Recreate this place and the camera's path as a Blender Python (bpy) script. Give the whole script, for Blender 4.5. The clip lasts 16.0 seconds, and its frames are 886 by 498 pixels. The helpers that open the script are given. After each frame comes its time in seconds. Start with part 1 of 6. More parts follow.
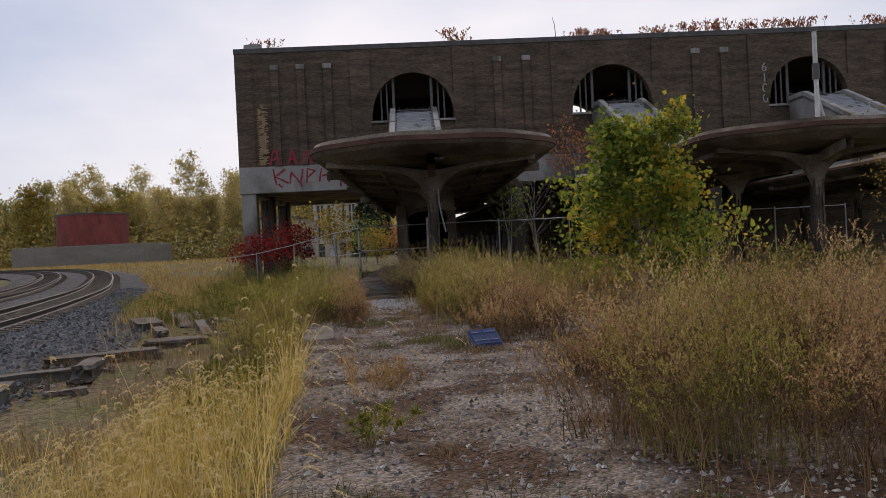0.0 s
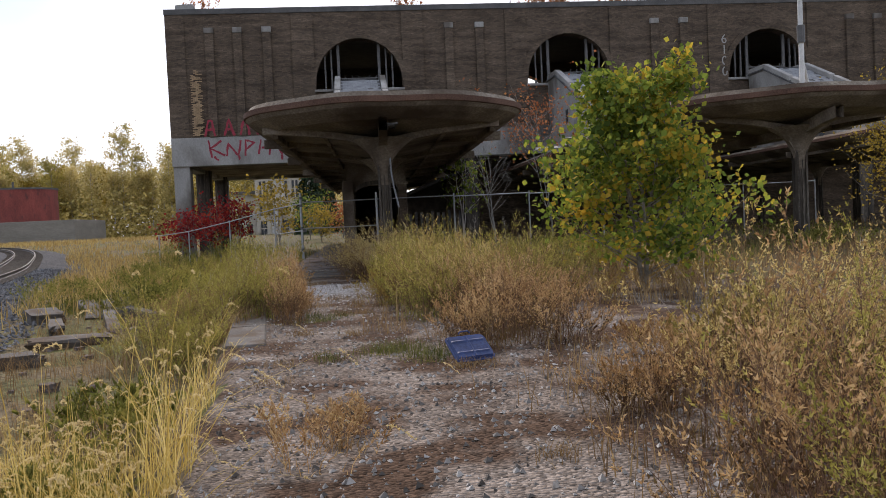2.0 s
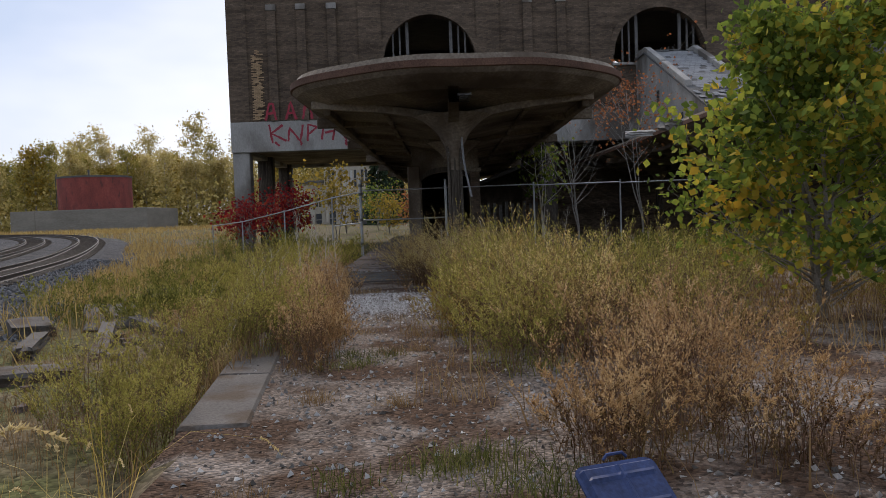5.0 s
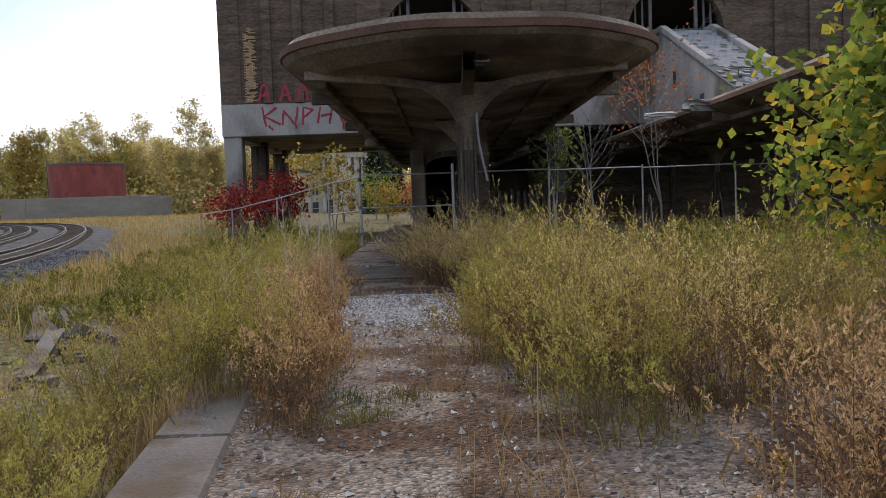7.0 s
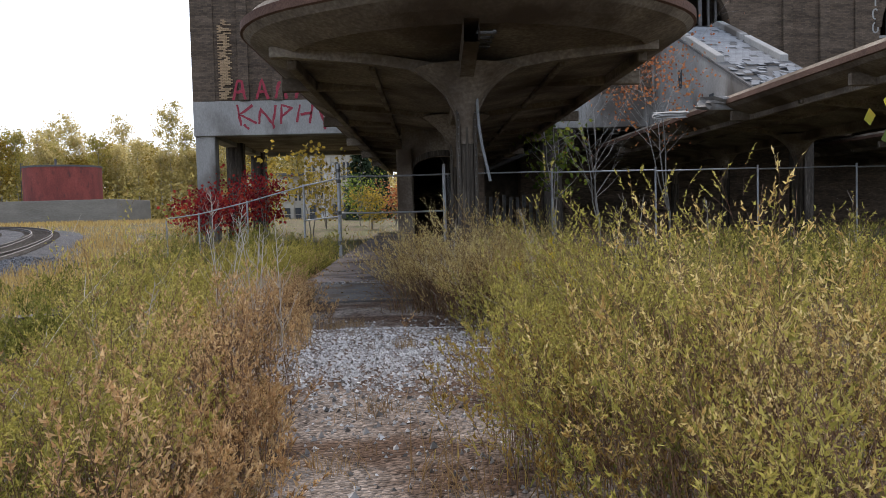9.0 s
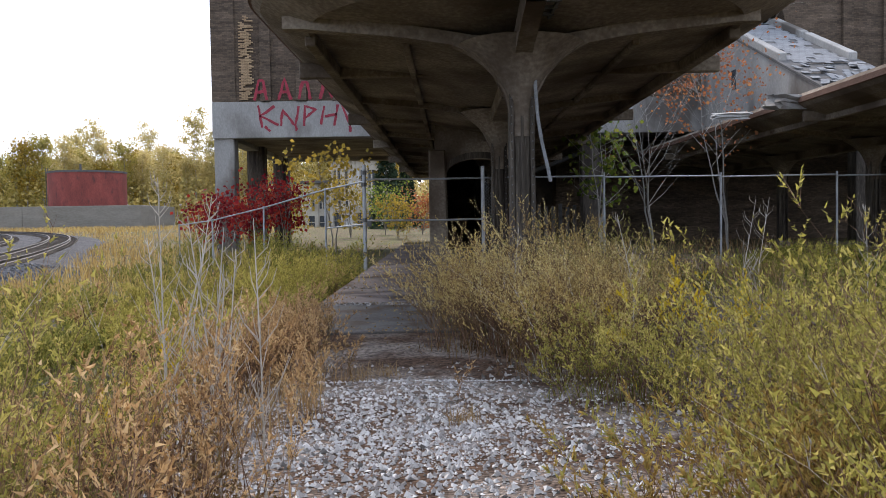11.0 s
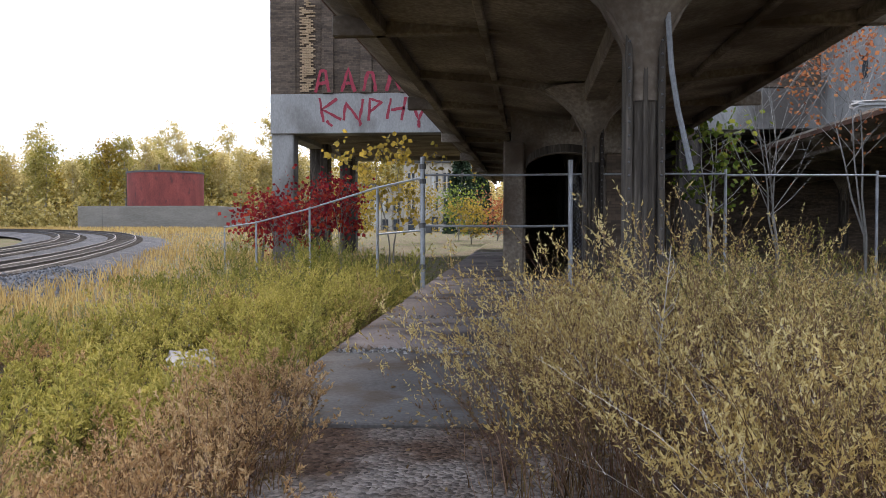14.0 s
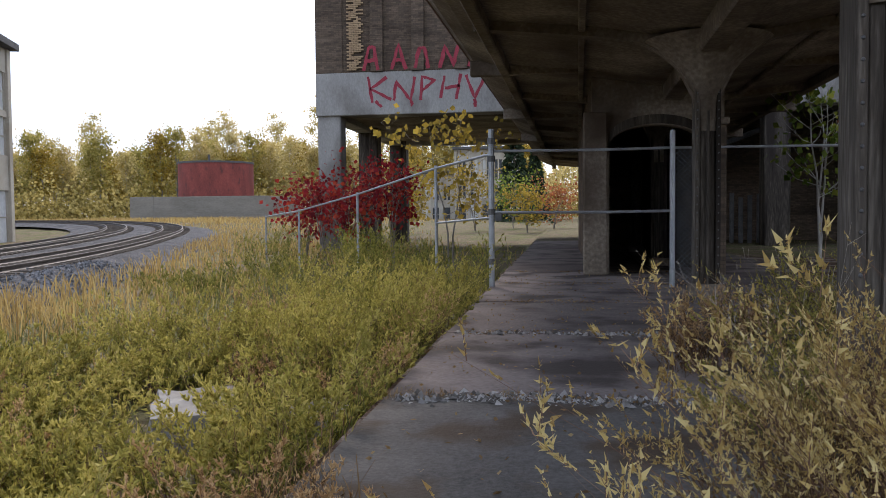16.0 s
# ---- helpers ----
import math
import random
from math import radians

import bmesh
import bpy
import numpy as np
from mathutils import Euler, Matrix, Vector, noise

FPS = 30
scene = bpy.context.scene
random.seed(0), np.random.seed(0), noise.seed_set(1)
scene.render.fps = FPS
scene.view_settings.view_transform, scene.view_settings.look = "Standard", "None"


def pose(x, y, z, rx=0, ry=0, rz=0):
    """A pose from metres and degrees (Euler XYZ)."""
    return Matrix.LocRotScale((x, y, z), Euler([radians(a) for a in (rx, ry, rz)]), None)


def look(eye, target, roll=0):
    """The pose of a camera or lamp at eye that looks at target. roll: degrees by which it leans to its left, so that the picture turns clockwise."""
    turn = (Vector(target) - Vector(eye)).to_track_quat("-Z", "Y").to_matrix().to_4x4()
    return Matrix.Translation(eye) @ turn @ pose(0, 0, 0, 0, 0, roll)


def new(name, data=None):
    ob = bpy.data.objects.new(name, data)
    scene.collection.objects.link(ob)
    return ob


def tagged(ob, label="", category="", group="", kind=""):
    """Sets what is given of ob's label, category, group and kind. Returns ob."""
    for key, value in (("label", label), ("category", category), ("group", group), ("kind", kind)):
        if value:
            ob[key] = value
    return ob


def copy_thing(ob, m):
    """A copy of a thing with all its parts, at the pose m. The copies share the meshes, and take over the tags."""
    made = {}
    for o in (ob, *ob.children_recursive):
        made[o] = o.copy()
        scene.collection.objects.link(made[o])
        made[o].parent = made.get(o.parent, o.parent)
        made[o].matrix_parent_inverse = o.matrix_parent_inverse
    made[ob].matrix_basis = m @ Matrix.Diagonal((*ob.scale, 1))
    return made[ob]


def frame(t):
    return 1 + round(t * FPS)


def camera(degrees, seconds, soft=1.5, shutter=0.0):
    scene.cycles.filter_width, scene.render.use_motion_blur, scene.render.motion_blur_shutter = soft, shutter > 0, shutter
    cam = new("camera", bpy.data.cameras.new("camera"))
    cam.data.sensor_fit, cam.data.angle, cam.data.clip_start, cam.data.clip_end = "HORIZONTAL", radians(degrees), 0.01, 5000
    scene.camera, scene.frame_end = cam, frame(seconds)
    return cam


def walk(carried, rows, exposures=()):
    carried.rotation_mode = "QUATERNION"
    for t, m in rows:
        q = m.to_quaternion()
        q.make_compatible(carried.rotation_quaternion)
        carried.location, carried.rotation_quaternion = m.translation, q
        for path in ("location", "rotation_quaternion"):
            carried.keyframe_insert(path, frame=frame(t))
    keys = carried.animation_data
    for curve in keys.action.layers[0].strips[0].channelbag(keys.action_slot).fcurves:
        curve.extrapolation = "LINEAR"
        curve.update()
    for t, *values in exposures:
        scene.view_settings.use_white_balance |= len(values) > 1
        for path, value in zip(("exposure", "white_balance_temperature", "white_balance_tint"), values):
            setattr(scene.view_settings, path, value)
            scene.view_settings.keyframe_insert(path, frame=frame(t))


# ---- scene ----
cam = camera(56.8, 16.0, soft=0.85)
PATH = [
    (0, (0.41, 0.109, 1.291), (0.484, 2.107, 1.286), -2.8),
    (0.5, (0.346, 0.836, 1.317), (0.416, 2.834, 1.306), -3.2),
    (1, (0.279, 1.617, 1.296), (0.366, 3.615, 1.273), -3.1),
    (1.5, (0.296, 2.323, 1.296), (0.496, 4.312, 1.263), -3.1),
    (2, (0.291, 2.979, 1.291), (0.496, 4.967, 1.225), -2.7),
    (2.5, (0.35, 3.624, 1.301), (0.689, 5.591, 1.171), -2.6),
    (3, (0.364, 4.228, 1.335), (0.518, 6.219, 1.217), -2.7),
    (3.5, (0.417, 4.936, 1.362), (0.599, 6.925, 1.254), -2.7),
    (4, (0.474, 5.611, 1.386), (0.517, 7.609, 1.3), -2.7),
    (4.5, (0.453, 6.301, 1.375), (0.462, 8.299, 1.297), -2.1),
    (4.7, (0.452, 6.576, 1.349), (0.49, 8.574, 1.27), -2.1),
    (6.8, (0.208, 9.174, 1.331), (0.179, 11.171, 1.226), -2.2),
    (7, (0.18, 9.459, 1.307), (0.22, 11.456, 1.199), -2.0),
    (7.5, (0.132, 10.252, 1.316), (0.142, 12.248, 1.194), -1.8),
    (8, (0.12, 10.931, 1.339), (0.264, 12.92, 1.192), -1.9),
    (8.5, (0.153, 11.754, 1.301), (0.349, 13.742, 1.201), -1.5),
    (9, (0.105, 12.499, 1.273), (0.183, 14.495, 1.181), -1.5),
    (9.5, (0.096, 13.192, 1.267), (0.18, 15.189, 1.193), -1.5),
    (9.7, (0.074, 13.465, 1.293), (0.06, 15.464, 1.223), -1.1),
    (11.8, (-0.196, 16.354, 1.211), (-0.16, 18.353, 1.149), -0.8),
    (12, (-0.195, 16.665, 1.231), (-0.171, 18.664, 1.175), -1.0),
    (12.5, (-0.178, 17.291, 1.205), (-0.159, 19.29, 1.158), -1.0),
    (13, (-0.076, 17.972, 1.201), (0.052, 19.967, 1.168), -1.4),
    (13.5, (-0.047, 18.6, 1.235), (-0.105, 20.598, 1.179), -0.5),
    (14, (-0.099, 19.236, 1.269), (-0.264, 21.228, 1.215), 0.0),
    (14.5, (-0.229, 19.959, 1.286), (-0.582, 21.927, 1.23), -0.1),
    (15, (-0.421, 20.675, 1.276), (-0.81, 22.635, 1.211), -0.4),
    (15.5, (-0.574, 21.363, 1.271), (-0.836, 23.344, 1.189), -0.5),
    (16, (-0.728, 21.972, 1.246), (-1.013, 23.95, 1.164), -0.5),
]
STOPS = [(0.0, -0.25), (1.0, -0.4), (1.5, 0.0), (2.0, 0.4), (2.5, 0.8), (3.0, 0.55), (3.5, 0.35), (4.0, 0.1), (4.5, -0.05), (7.0, 0.4), (7.5, 0.45), (8.0, 0.75), (8.5, 0.7), (9.5, 0.7), (12.0, 1.15), (12.5, 1.2), (13.0, 1.65), (13.5, 1.55), (14.0, 1.2), (14.5, 0.9), (15.0, 0.7), (16.0, 0.8)]
EXPOSURES = [(t, e + 0.1, float(np.interp(t, [1, 2.5, 9.5, 12], [7200, 6900, 6700, 6600])), float(np.interp(t, [1, 2.5, 9.5, 12], [21, 17.5, 16, 17.5]))) for t, e in STOPS]
walk(cam, [(t, look(eye, target, roll)) for t, eye, target, roll in PATH], EXPOSURES)

# ---- world, sun, exposure ----
world = bpy.data.worlds.new("overcast_sky")
scene.world = world
world.use_nodes = True
wn, wl = world.node_tree.nodes, world.node_tree.links
wn.clear()
sky = wn.new("ShaderNodeTexSky")
sky.sky_type, sky.sun_disc = "NISHITA", False
sky.sun_elevation, sky.sun_rotation = radians(42), radians(-12)
sky_dim = wn.new("ShaderNodeVectorMath")
sky_dim.operation = "SCALE"
sky_dim.inputs["Scale"].default_value = 0.13
coord = wn.new("ShaderNodeTexCoord")
stretch = wn.new("ShaderNodeMapping")
stretch.inputs["Scale"].default_value = (1.0, 1.0, 2.6)
puff = wn.new("ShaderNodeTexNoise")
puff.inputs["Scale"].default_value = 1.25
puff.inputs["Detail"].default_value = 5.0
puff.inputs["Roughness"].default_value = 0.5
cover = wn.new("ShaderNodeValToRGB")
cover.color_ramp.elements[0].position, cover.color_ramp.elements[0].color = 0.45, (0.50, 0.64, 0.85, 1)
cover.color_ramp.elements[1].position, cover.color_ramp.elements[1].color = 0.70, (0.98, 1.05, 1.12, 1)
blend = wn.new("ShaderNodeMixRGB")
blend.inputs["Fac"].default_value = 0.85
back = wn.new("ShaderNodeBackground")
back.inputs["Strength"].default_value = 1.0
out = wn.new("ShaderNodeOutputWorld")
wl.new(coord.outputs["Generated"], stretch.inputs["Vector"])
wl.new(stretch.outputs["Vector"], puff.inputs["Vector"])
wl.new(puff.outputs["Fac"], cover.inputs["Fac"])
wl.new(sky.outputs["Color"], sky_dim.inputs[0])
wl.new(sky_dim.outputs["Vector"], blend.inputs["Color1"])
wl.new(cover.outputs["Color"], blend.inputs["Color2"])
wl.new(blend.outputs["Color"], back.inputs["Color"])
wl.new(back.outputs["Background"], out.inputs["Surface"])

sun = new("sun", bpy.data.lights.new("sun", "SUN"))
sun.data.energy, sun.data.angle, sun.data.color = 2.5, radians(20), (1.0, 0.94, 0.86)
sun.matrix_world = look((-8, 40, 40), (0, 0, 0))


# ---- materials ----
def material(name, stops, scale=4.0, fine=40.0, rough=0.85, metal=0.0, bump=0.3, island=0.0, each=0.0, see=0.0, stretch_xyz=(1, 1, 1), stain=None, stain_scale=0.35, stain_at=(0.5, 0.62)):
    """A surface whose colour runs through stops by noise at two scales, with relief, pieces that differ, and stains."""
    m = bpy.data.materials.new(name)
    m.use_nodes = True
    n, l = m.node_tree.nodes, m.node_tree.links
    shader = n["Principled BSDF"]
    shader.inputs["Roughness"].default_value, shader.inputs["Metallic"].default_value = rough, metal
    shader.inputs["Specular IOR Level"].default_value = 0.3 if rough < 0.75 else 0.14
    size = n.new("ShaderNodeMapping")
    size.inputs["Scale"].default_value = stretch_xyz
    geo = n.new("ShaderNodeNewGeometry")
    l.new(geo.outputs["Position"], size.inputs["Vector"])
    big, small = n.new("ShaderNodeTexNoise"), n.new("ShaderNodeTexNoise")
    big.inputs["Scale"].default_value, small.inputs["Scale"].default_value = scale, fine
    big.inputs["Detail"].default_value, small.inputs["Detail"].default_value = 4, 3
    for tex in (big, small):
        l.new(size.outputs["Vector"], tex.inputs["Vector"])
    mix = n.new("ShaderNodeMath")
    mix.operation = "MULTIPLY_ADD"
    mix.inputs[1].default_value = 0.45
    half = n.new("ShaderNodeMath")
    half.operation = "MULTIPLY"
    half.inputs[1].default_value = 0.55
    l.new(big.outputs["Fac"], half.inputs[0])
    l.new(small.outputs["Fac"], mix.inputs[0])
    l.new(half.outputs[0], mix.inputs[2])
    value = mix.outputs[0]
    if island:
        one = n.new("ShaderNodeMapRange")
        one.inputs["To Min"].default_value, one.inputs["To Max"].default_value = -island, island
        l.new(geo.outputs["Random Per Island"], one.inputs["Value"])
        add = n.new("ShaderNodeMath")
        l.new(value, add.inputs[0])
        l.new(one.outputs["Result"], add.inputs[1])
        value = add.outputs[0]
    if each:
        own, spread = n.new("ShaderNodeObjectInfo"), n.new("ShaderNodeMapRange")
        spread.inputs["To Min"].default_value, spread.inputs["To Max"].default_value = -each, each
        l.new(own.outputs["Random"], spread.inputs["Value"])
        plus = n.new("ShaderNodeMath")
        l.new(value, plus.inputs[0])
        l.new(spread.outputs["Result"], plus.inputs[1])
        value = plus.outputs[0]
    ramp = n.new("ShaderNodeValToRGB")
    while len(ramp.color_ramp.elements) < len(stops):
        ramp.color_ramp.elements.new(0.5)
    for e, (p, c) in zip(ramp.color_ramp.elements, stops):
        e.position, e.color = p, (*c, 1)
    l.new(value, ramp.inputs["Fac"])
    colour = ramp.outputs["Color"]
    if stain:
        spot = n.new("ShaderNodeTexNoise")
        spot.inputs["Scale"].default_value, spot.inputs["Detail"].default_value = stain_scale, 6
        l.new(size.outputs["Vector"], spot.inputs["Vector"])
        cut = n.new("ShaderNodeMapRange")
        cut.inputs["From Min"].default_value, cut.inputs["From Max"].default_value = stain_at
        l.new(spot.outputs["Fac"], cut.inputs["Value"])
        over = n.new("ShaderNodeMixRGB")
        over.inputs["Color2"].default_value = (*stain, 1)
        l.new(cut.outputs["Result"], over.inputs["Fac"])
        l.new(colour, over.inputs["Color1"])
        colour = over.outputs["Color"]
    l.new(colour, shader.inputs["Base Color"])
    if bump:
        relief = n.new("ShaderNodeBump")
        relief.inputs["Strength"].default_value, relief.inputs["Distance"].default_value = bump, 0.02
        l.new(small.outputs["Fac"], relief.inputs["Height"])
        l.new(relief.outputs["Normal"], shader.inputs["Normal"])
    if see:
        thin, both = n.new("ShaderNodeBsdfTranslucent"), n.new("ShaderNodeMixShader")
        both.inputs["Fac"].default_value = see
        l.new(colour, thin.inputs["Color"])
        l.new(shader.outputs["BSDF"], both.inputs[1])
        l.new(thin.outputs["BSDF"], both.inputs[2])
        l.new(both.outputs["Shader"], n["Material Output"].inputs["Surface"])
    return m


def brickwork(name, tones, mortar, axis="xz", stain=None):
    """Brick courses at real size on a wall that faces along y (xz) or x (yz)."""
    m = material(name, [(0.3, tones[0]), (0.7, tones[1])], scale=0.6, fine=9, rough=0.92, bump=0.0)
    n, l = m.node_tree.nodes, m.node_tree.links
    shader = n["Principled BSDF"]
    base = shader.inputs["Base Color"].links[0].from_socket
    geo = n.new("ShaderNodeNewGeometry")
    split, join = n.new("ShaderNodeSeparateXYZ"), n.new("ShaderNodeCombineXYZ")
    l.new(geo.outputs["Position"], split.inputs[0])
    l.new(split.outputs["X" if axis == "xz" else "Y"], join.inputs["X"])
    l.new(split.outputs["Z"], join.inputs["Y"])
    tex = n.new("ShaderNodeTexBrick")
    tex.inputs["Scale"].default_value = 1.0
    tex.inputs["Brick Width"].default_value, tex.inputs["Row Height"].default_value = 0.215, 0.075
    tex.inputs["Mortar Size"].default_value, tex.inputs["Bias"].default_value = 0.007, 0.0
    tex.inputs["Color1"].default_value, tex.inputs["Color2"].default_value = (0.72, 0.72, 0.72, 1), (1.25, 1.2, 1.12, 1)
    tex.inputs["Mortar"].default_value = (*mortar, 1)
    l.new(join.outputs[0], tex.inputs["Vector"])
    streak = n.new("ShaderNodeTexNoise")
    streak.inputs["Scale"].default_value, streak.inputs["Detail"].default_value = 1.0, 7
    long = n.new("ShaderNodeMapping")
    long.inputs["Scale"].default_value = (0.5, 0.5, 3.0)
    l.new(geo.outputs["Position"], long.inputs["Vector"])
    l.new(long.outputs["Vector"], streak.inputs["Vector"])
    soot = n.new("ShaderNodeMapRange")
    soot.inputs["From Min"].default_value, soot.inputs["From Max"].default_value = 0.35, 0.7
    soot.inputs["To Min"].default_value, soot.inputs["To Max"].default_value = 0.7, 1.25
    l.new(streak.outputs["Fac"], soot.inputs["Value"])
    times, grime = n.new("ShaderNodeMixRGB"), n.new("ShaderNodeMixRGB")
    times.blend_type = grime.blend_type = "MULTIPLY"
    times.inputs["Fac"].default_value = grime.inputs["Fac"].default_value = 1.0
    l.new(base, times.inputs["Color1"])
    l.new(tex.outputs["Color"], times.inputs["Color2"])
    l.new(times.outputs["Color"], grime.inputs["Color1"])
    l.new(soot.outputs["Result"], grime.inputs["Color2"])
    l.new(grime.outputs["Color"], shader.inputs["Base Color"])
    relief = n.new("ShaderNodeBump")
    relief.inputs["Strength"].default_value, relief.inputs["Distance"].default_value = 0.6, 0.01
    relief.invert = True
    l.new(tex.outputs["Fac"], relief.inputs["Height"])
    l.new(relief.outputs["Normal"], shader.inputs["Normal"])
    return m


M = {
    "brick": brickwork("sooty brown brick", [(0.085, 0.064, 0.049), (0.15, 0.115, 0.088)], (0.75, 0.75, 0.72)),
    "brick_side": brickwork("sooty side brick", [(0.085, 0.062, 0.045), (0.15, 0.11, 0.08)], (0.75, 0.75, 0.72), "yz"),
    "tan_brick": material("bare tan brick", [(0.3, (0.24, 0.16, 0.095)), (0.7, (0.42, 0.30, 0.18))], 3, 60, island=0.25),
    "concrete": material("weathered pale concrete", [(0.3, (0.22, 0.21, 0.195)), (0.7, (0.38, 0.37, 0.345))], 0.9, 18, bump=0.4, stretch_xyz=(1, 1, 0.5), stain=(0.12, 0.105, 0.09)),
    "shell": material("stained brown concrete", [(0.28, (0.08, 0.062, 0.046)), (0.5, (0.185, 0.15, 0.115)), (0.72, (0.35, 0.30, 0.24))], 0.8, 14, bump=0.4, stain=(0.07, 0.05, 0.035), stain_scale=0.5, stain_at=(0.46, 0.66)),
    "rim": material("rusty red rim", [(0.3, (0.05, 0.028, 0.02)), (0.7, (0.16, 0.09, 0.064))], 1.2, 30, bump=0.5),
    "rust": material("rust red paint", [(0.3, (0.12, 0.032, 0.026)), (0.55, (0.25, 0.056, 0.044)), (0.75, (0.34, 0.10, 0.075))], 0.5, 9, rough=0.7, bump=0.2, stretch_xyz=(1, 1, 0.4), stain=(0.09, 0.035, 0.03), stain_scale=1.6, stain_at=(0.55, 0.75)),
    "steel": material("galvanised steel", [(0.3, (0.22, 0.23, 0.24)), (0.7, (0.42, 0.43, 0.44))], 6, 60, rough=0.5, metal=0.6, bump=0.1),
    "dark_steel": material("dull dark steel", [(0.3, (0.06, 0.06, 0.06)), (0.7, (0.15, 0.145, 0.14))], 5, 50, rough=0.6, metal=0.3, bump=0.1),
    "rail": material("worn rail steel", [(0.3, (0.035, 0.028, 0.024)), (0.7, (0.09, 0.072, 0.06))], 5, 50, rough=0.6, metal=0.0, bump=0.1),
    "sleeper": material("tarred timber", [(0.3, (0.03, 0.025, 0.02)), (0.7, (0.10, 0.082, 0.066))], 3, 40, island=0.12, stretch_xyz=(1, 1, 1)),
    "bark": material("grey brown bark", [(0.3, (0.10, 0.085, 0.07)), (0.7, (0.30, 0.27, 0.235))], 6, 50, bump=0.6),
    "pale_bark": material("pale grey bark", [(0.3, (0.26, 0.24, 0.22)), (0.7, (0.48, 0.45, 0.41))], 6, 50, bump=0.4),
    "grey_bark": material("grey bark", [(0.3, (0.16, 0.15, 0.135)), (0.7, (0.34, 0.32, 0.29))], 6, 50, bump=0.4),
    "column": material("streaked and shaded dark concrete", [(0.3, (0.03, 0.025, 0.02)), (0.5, (0.08, 0.067, 0.054)), (0.7, (0.22, 0.19, 0.155))], 1.6, 12, bump=0.5, stretch_xyz=(3.0, 3.0, 0.3), stain=(0.03, 0.024, 0.02), stain_scale=0.8, stain_at=(0.5, 0.62)),
    "edge_slab": material("dark worn edge concrete", [(0.3, (0.05, 0.045, 0.04)), (0.7, (0.14, 0.127, 0.115))], 1.5, 40, bump=0.5, stain=(0.07, 0.05, 0.035), stain_scale=1.6),
    "blue": material("weathered blue plastic", [(0.3, (0.006, 0.014, 0.05)), (0.7, (0.03, 0.055, 0.16))], 6, 50, rough=0.5, bump=0.1),
    "red_paint": material("red spray paint", [(0.3, (0.22, 0.02, 0.035)), (0.7, (0.36, 0.05, 0.07))], 5, 30, rough=0.7, bump=0.1),
    "cream": material("cream rendered wall", [(0.3, (0.34, 0.30, 0.24)), (0.7, (0.50, 0.455, 0.375))], 0.7, 12, bump=0.2, stain=(0.3, 0.26, 0.2)),
    "dark": material("dark glass", [(0.3, (0.03, 0.035, 0.04)), (0.7, (0.07, 0.075, 0.08))], 2, 20, rough=0.25, bump=0.0),
    "slate": material("pale weathered slate", [(0.3, (0.13, 0.135, 0.14)), (0.7, (0.27, 0.275, 0.28))], 2.0, 30, island=0.15, bump=0.4),
    "white": material("faded white paint", [(0.3, (0.42, 0.42, 0.40)), (0.7, (0.62, 0.62, 0.60))], 4, 30),
    "asphalt_roof": material("roof felt", [(0.3, (0.06, 0.06, 0.06)), (0.7, (0.14, 0.135, 0.13))], 1.5, 20),
}


def ground_material(name, tones, pebble_scale, soil, soil_scale, soil_at, bump=0.6):
    """Loose stones over soil: each stone has a tone of its own."""
    m = material(name, [(0.3, tones[0]), (0.7, tones[1])], 0.8, 60, rough=0.95, bump=0.0, stain=soil, stain_scale=soil_scale, stain_at=soil_at)
    n, l = m.node_tree.nodes, m.node_tree.links
    shader = n["Principled BSDF"]
    shader.inputs["Specular IOR Level"].default_value = 0.06
    base = shader.inputs["Base Color"].links[0].from_socket
    geo = n.new("ShaderNodeNewGeometry")
    stones = n.new("ShaderNodeTexVoronoi")
    stones.inputs["Scale"].default_value = pebble_scale
    l.new(geo.outputs["Position"], stones.inputs["Vector"])
    grey = n.new("ShaderNodeRGBToBW")
    l.new(stones.outputs["Color"], grey.inputs[0])
    tone = n.new("ShaderNodeMapRange")
    tone.inputs["To Min"].default_value, tone.inputs["To Max"].default_value = 0.35, 1.8
    l.new(grey.outputs[0], tone.inputs["Value"])
    times = n.new("ShaderNodeMixRGB")
    times.blend_type = "MULTIPLY"
    times.inputs["Fac"].default_value = 1.0
    l.new(base, times.inputs["Color1"])
    l.new(tone.outputs["Result"], times.inputs["Color2"])
    l.new(times.outputs["Color"], shader.inputs["Base Color"])
    relief = n.new("ShaderNodeBump")
    relief.inputs["Strength"].default_value, relief.inputs["Distance"].default_value = bump, 0.03
    relief.invert = True
    l.new(stones.outputs["Distance"], relief.inputs["Height"])
    l.new(relief.outputs["Normal"], shader.inputs["Normal"])
    return m


M["tank_wall"] = material("cast grey concrete wall", [(0.3, (0.16, 0.143, 0.118)), (0.7, (0.27, 0.245, 0.205))], 0.25, 3, bump=0.2, stretch_xyz=(1, 1, 3.0))
M["gravel"] = ground_material("pale gravel and soil", [(0.10, 0.077, 0.061), (0.235, 0.198, 0.17)], 34, (0.075, 0.047, 0.032), 1.1, (0.44, 0.56), 1.0)
M["ballast"] = ground_material("grey track ballast", [(0.036, 0.036, 0.038), (0.10, 0.10, 0.104)], 14, (0.15, 0.13, 0.11), 0.4, (0.6, 0.8), 1.0)
M["soil"] = ground_material("brown overgrown soil", [(0.075, 0.06, 0.038), (0.14, 0.11, 0.07)], 18, (0.085, 0.085, 0.035), 0.7, (0.45, 0.6))
M["oily"] = ground_material("oily dark ballast", [(0.024, 0.02, 0.017), (0.07, 0.06, 0.053)], 14, (0.03, 0.025, 0.02), 0.6, (0.5, 0.7), 1.0)
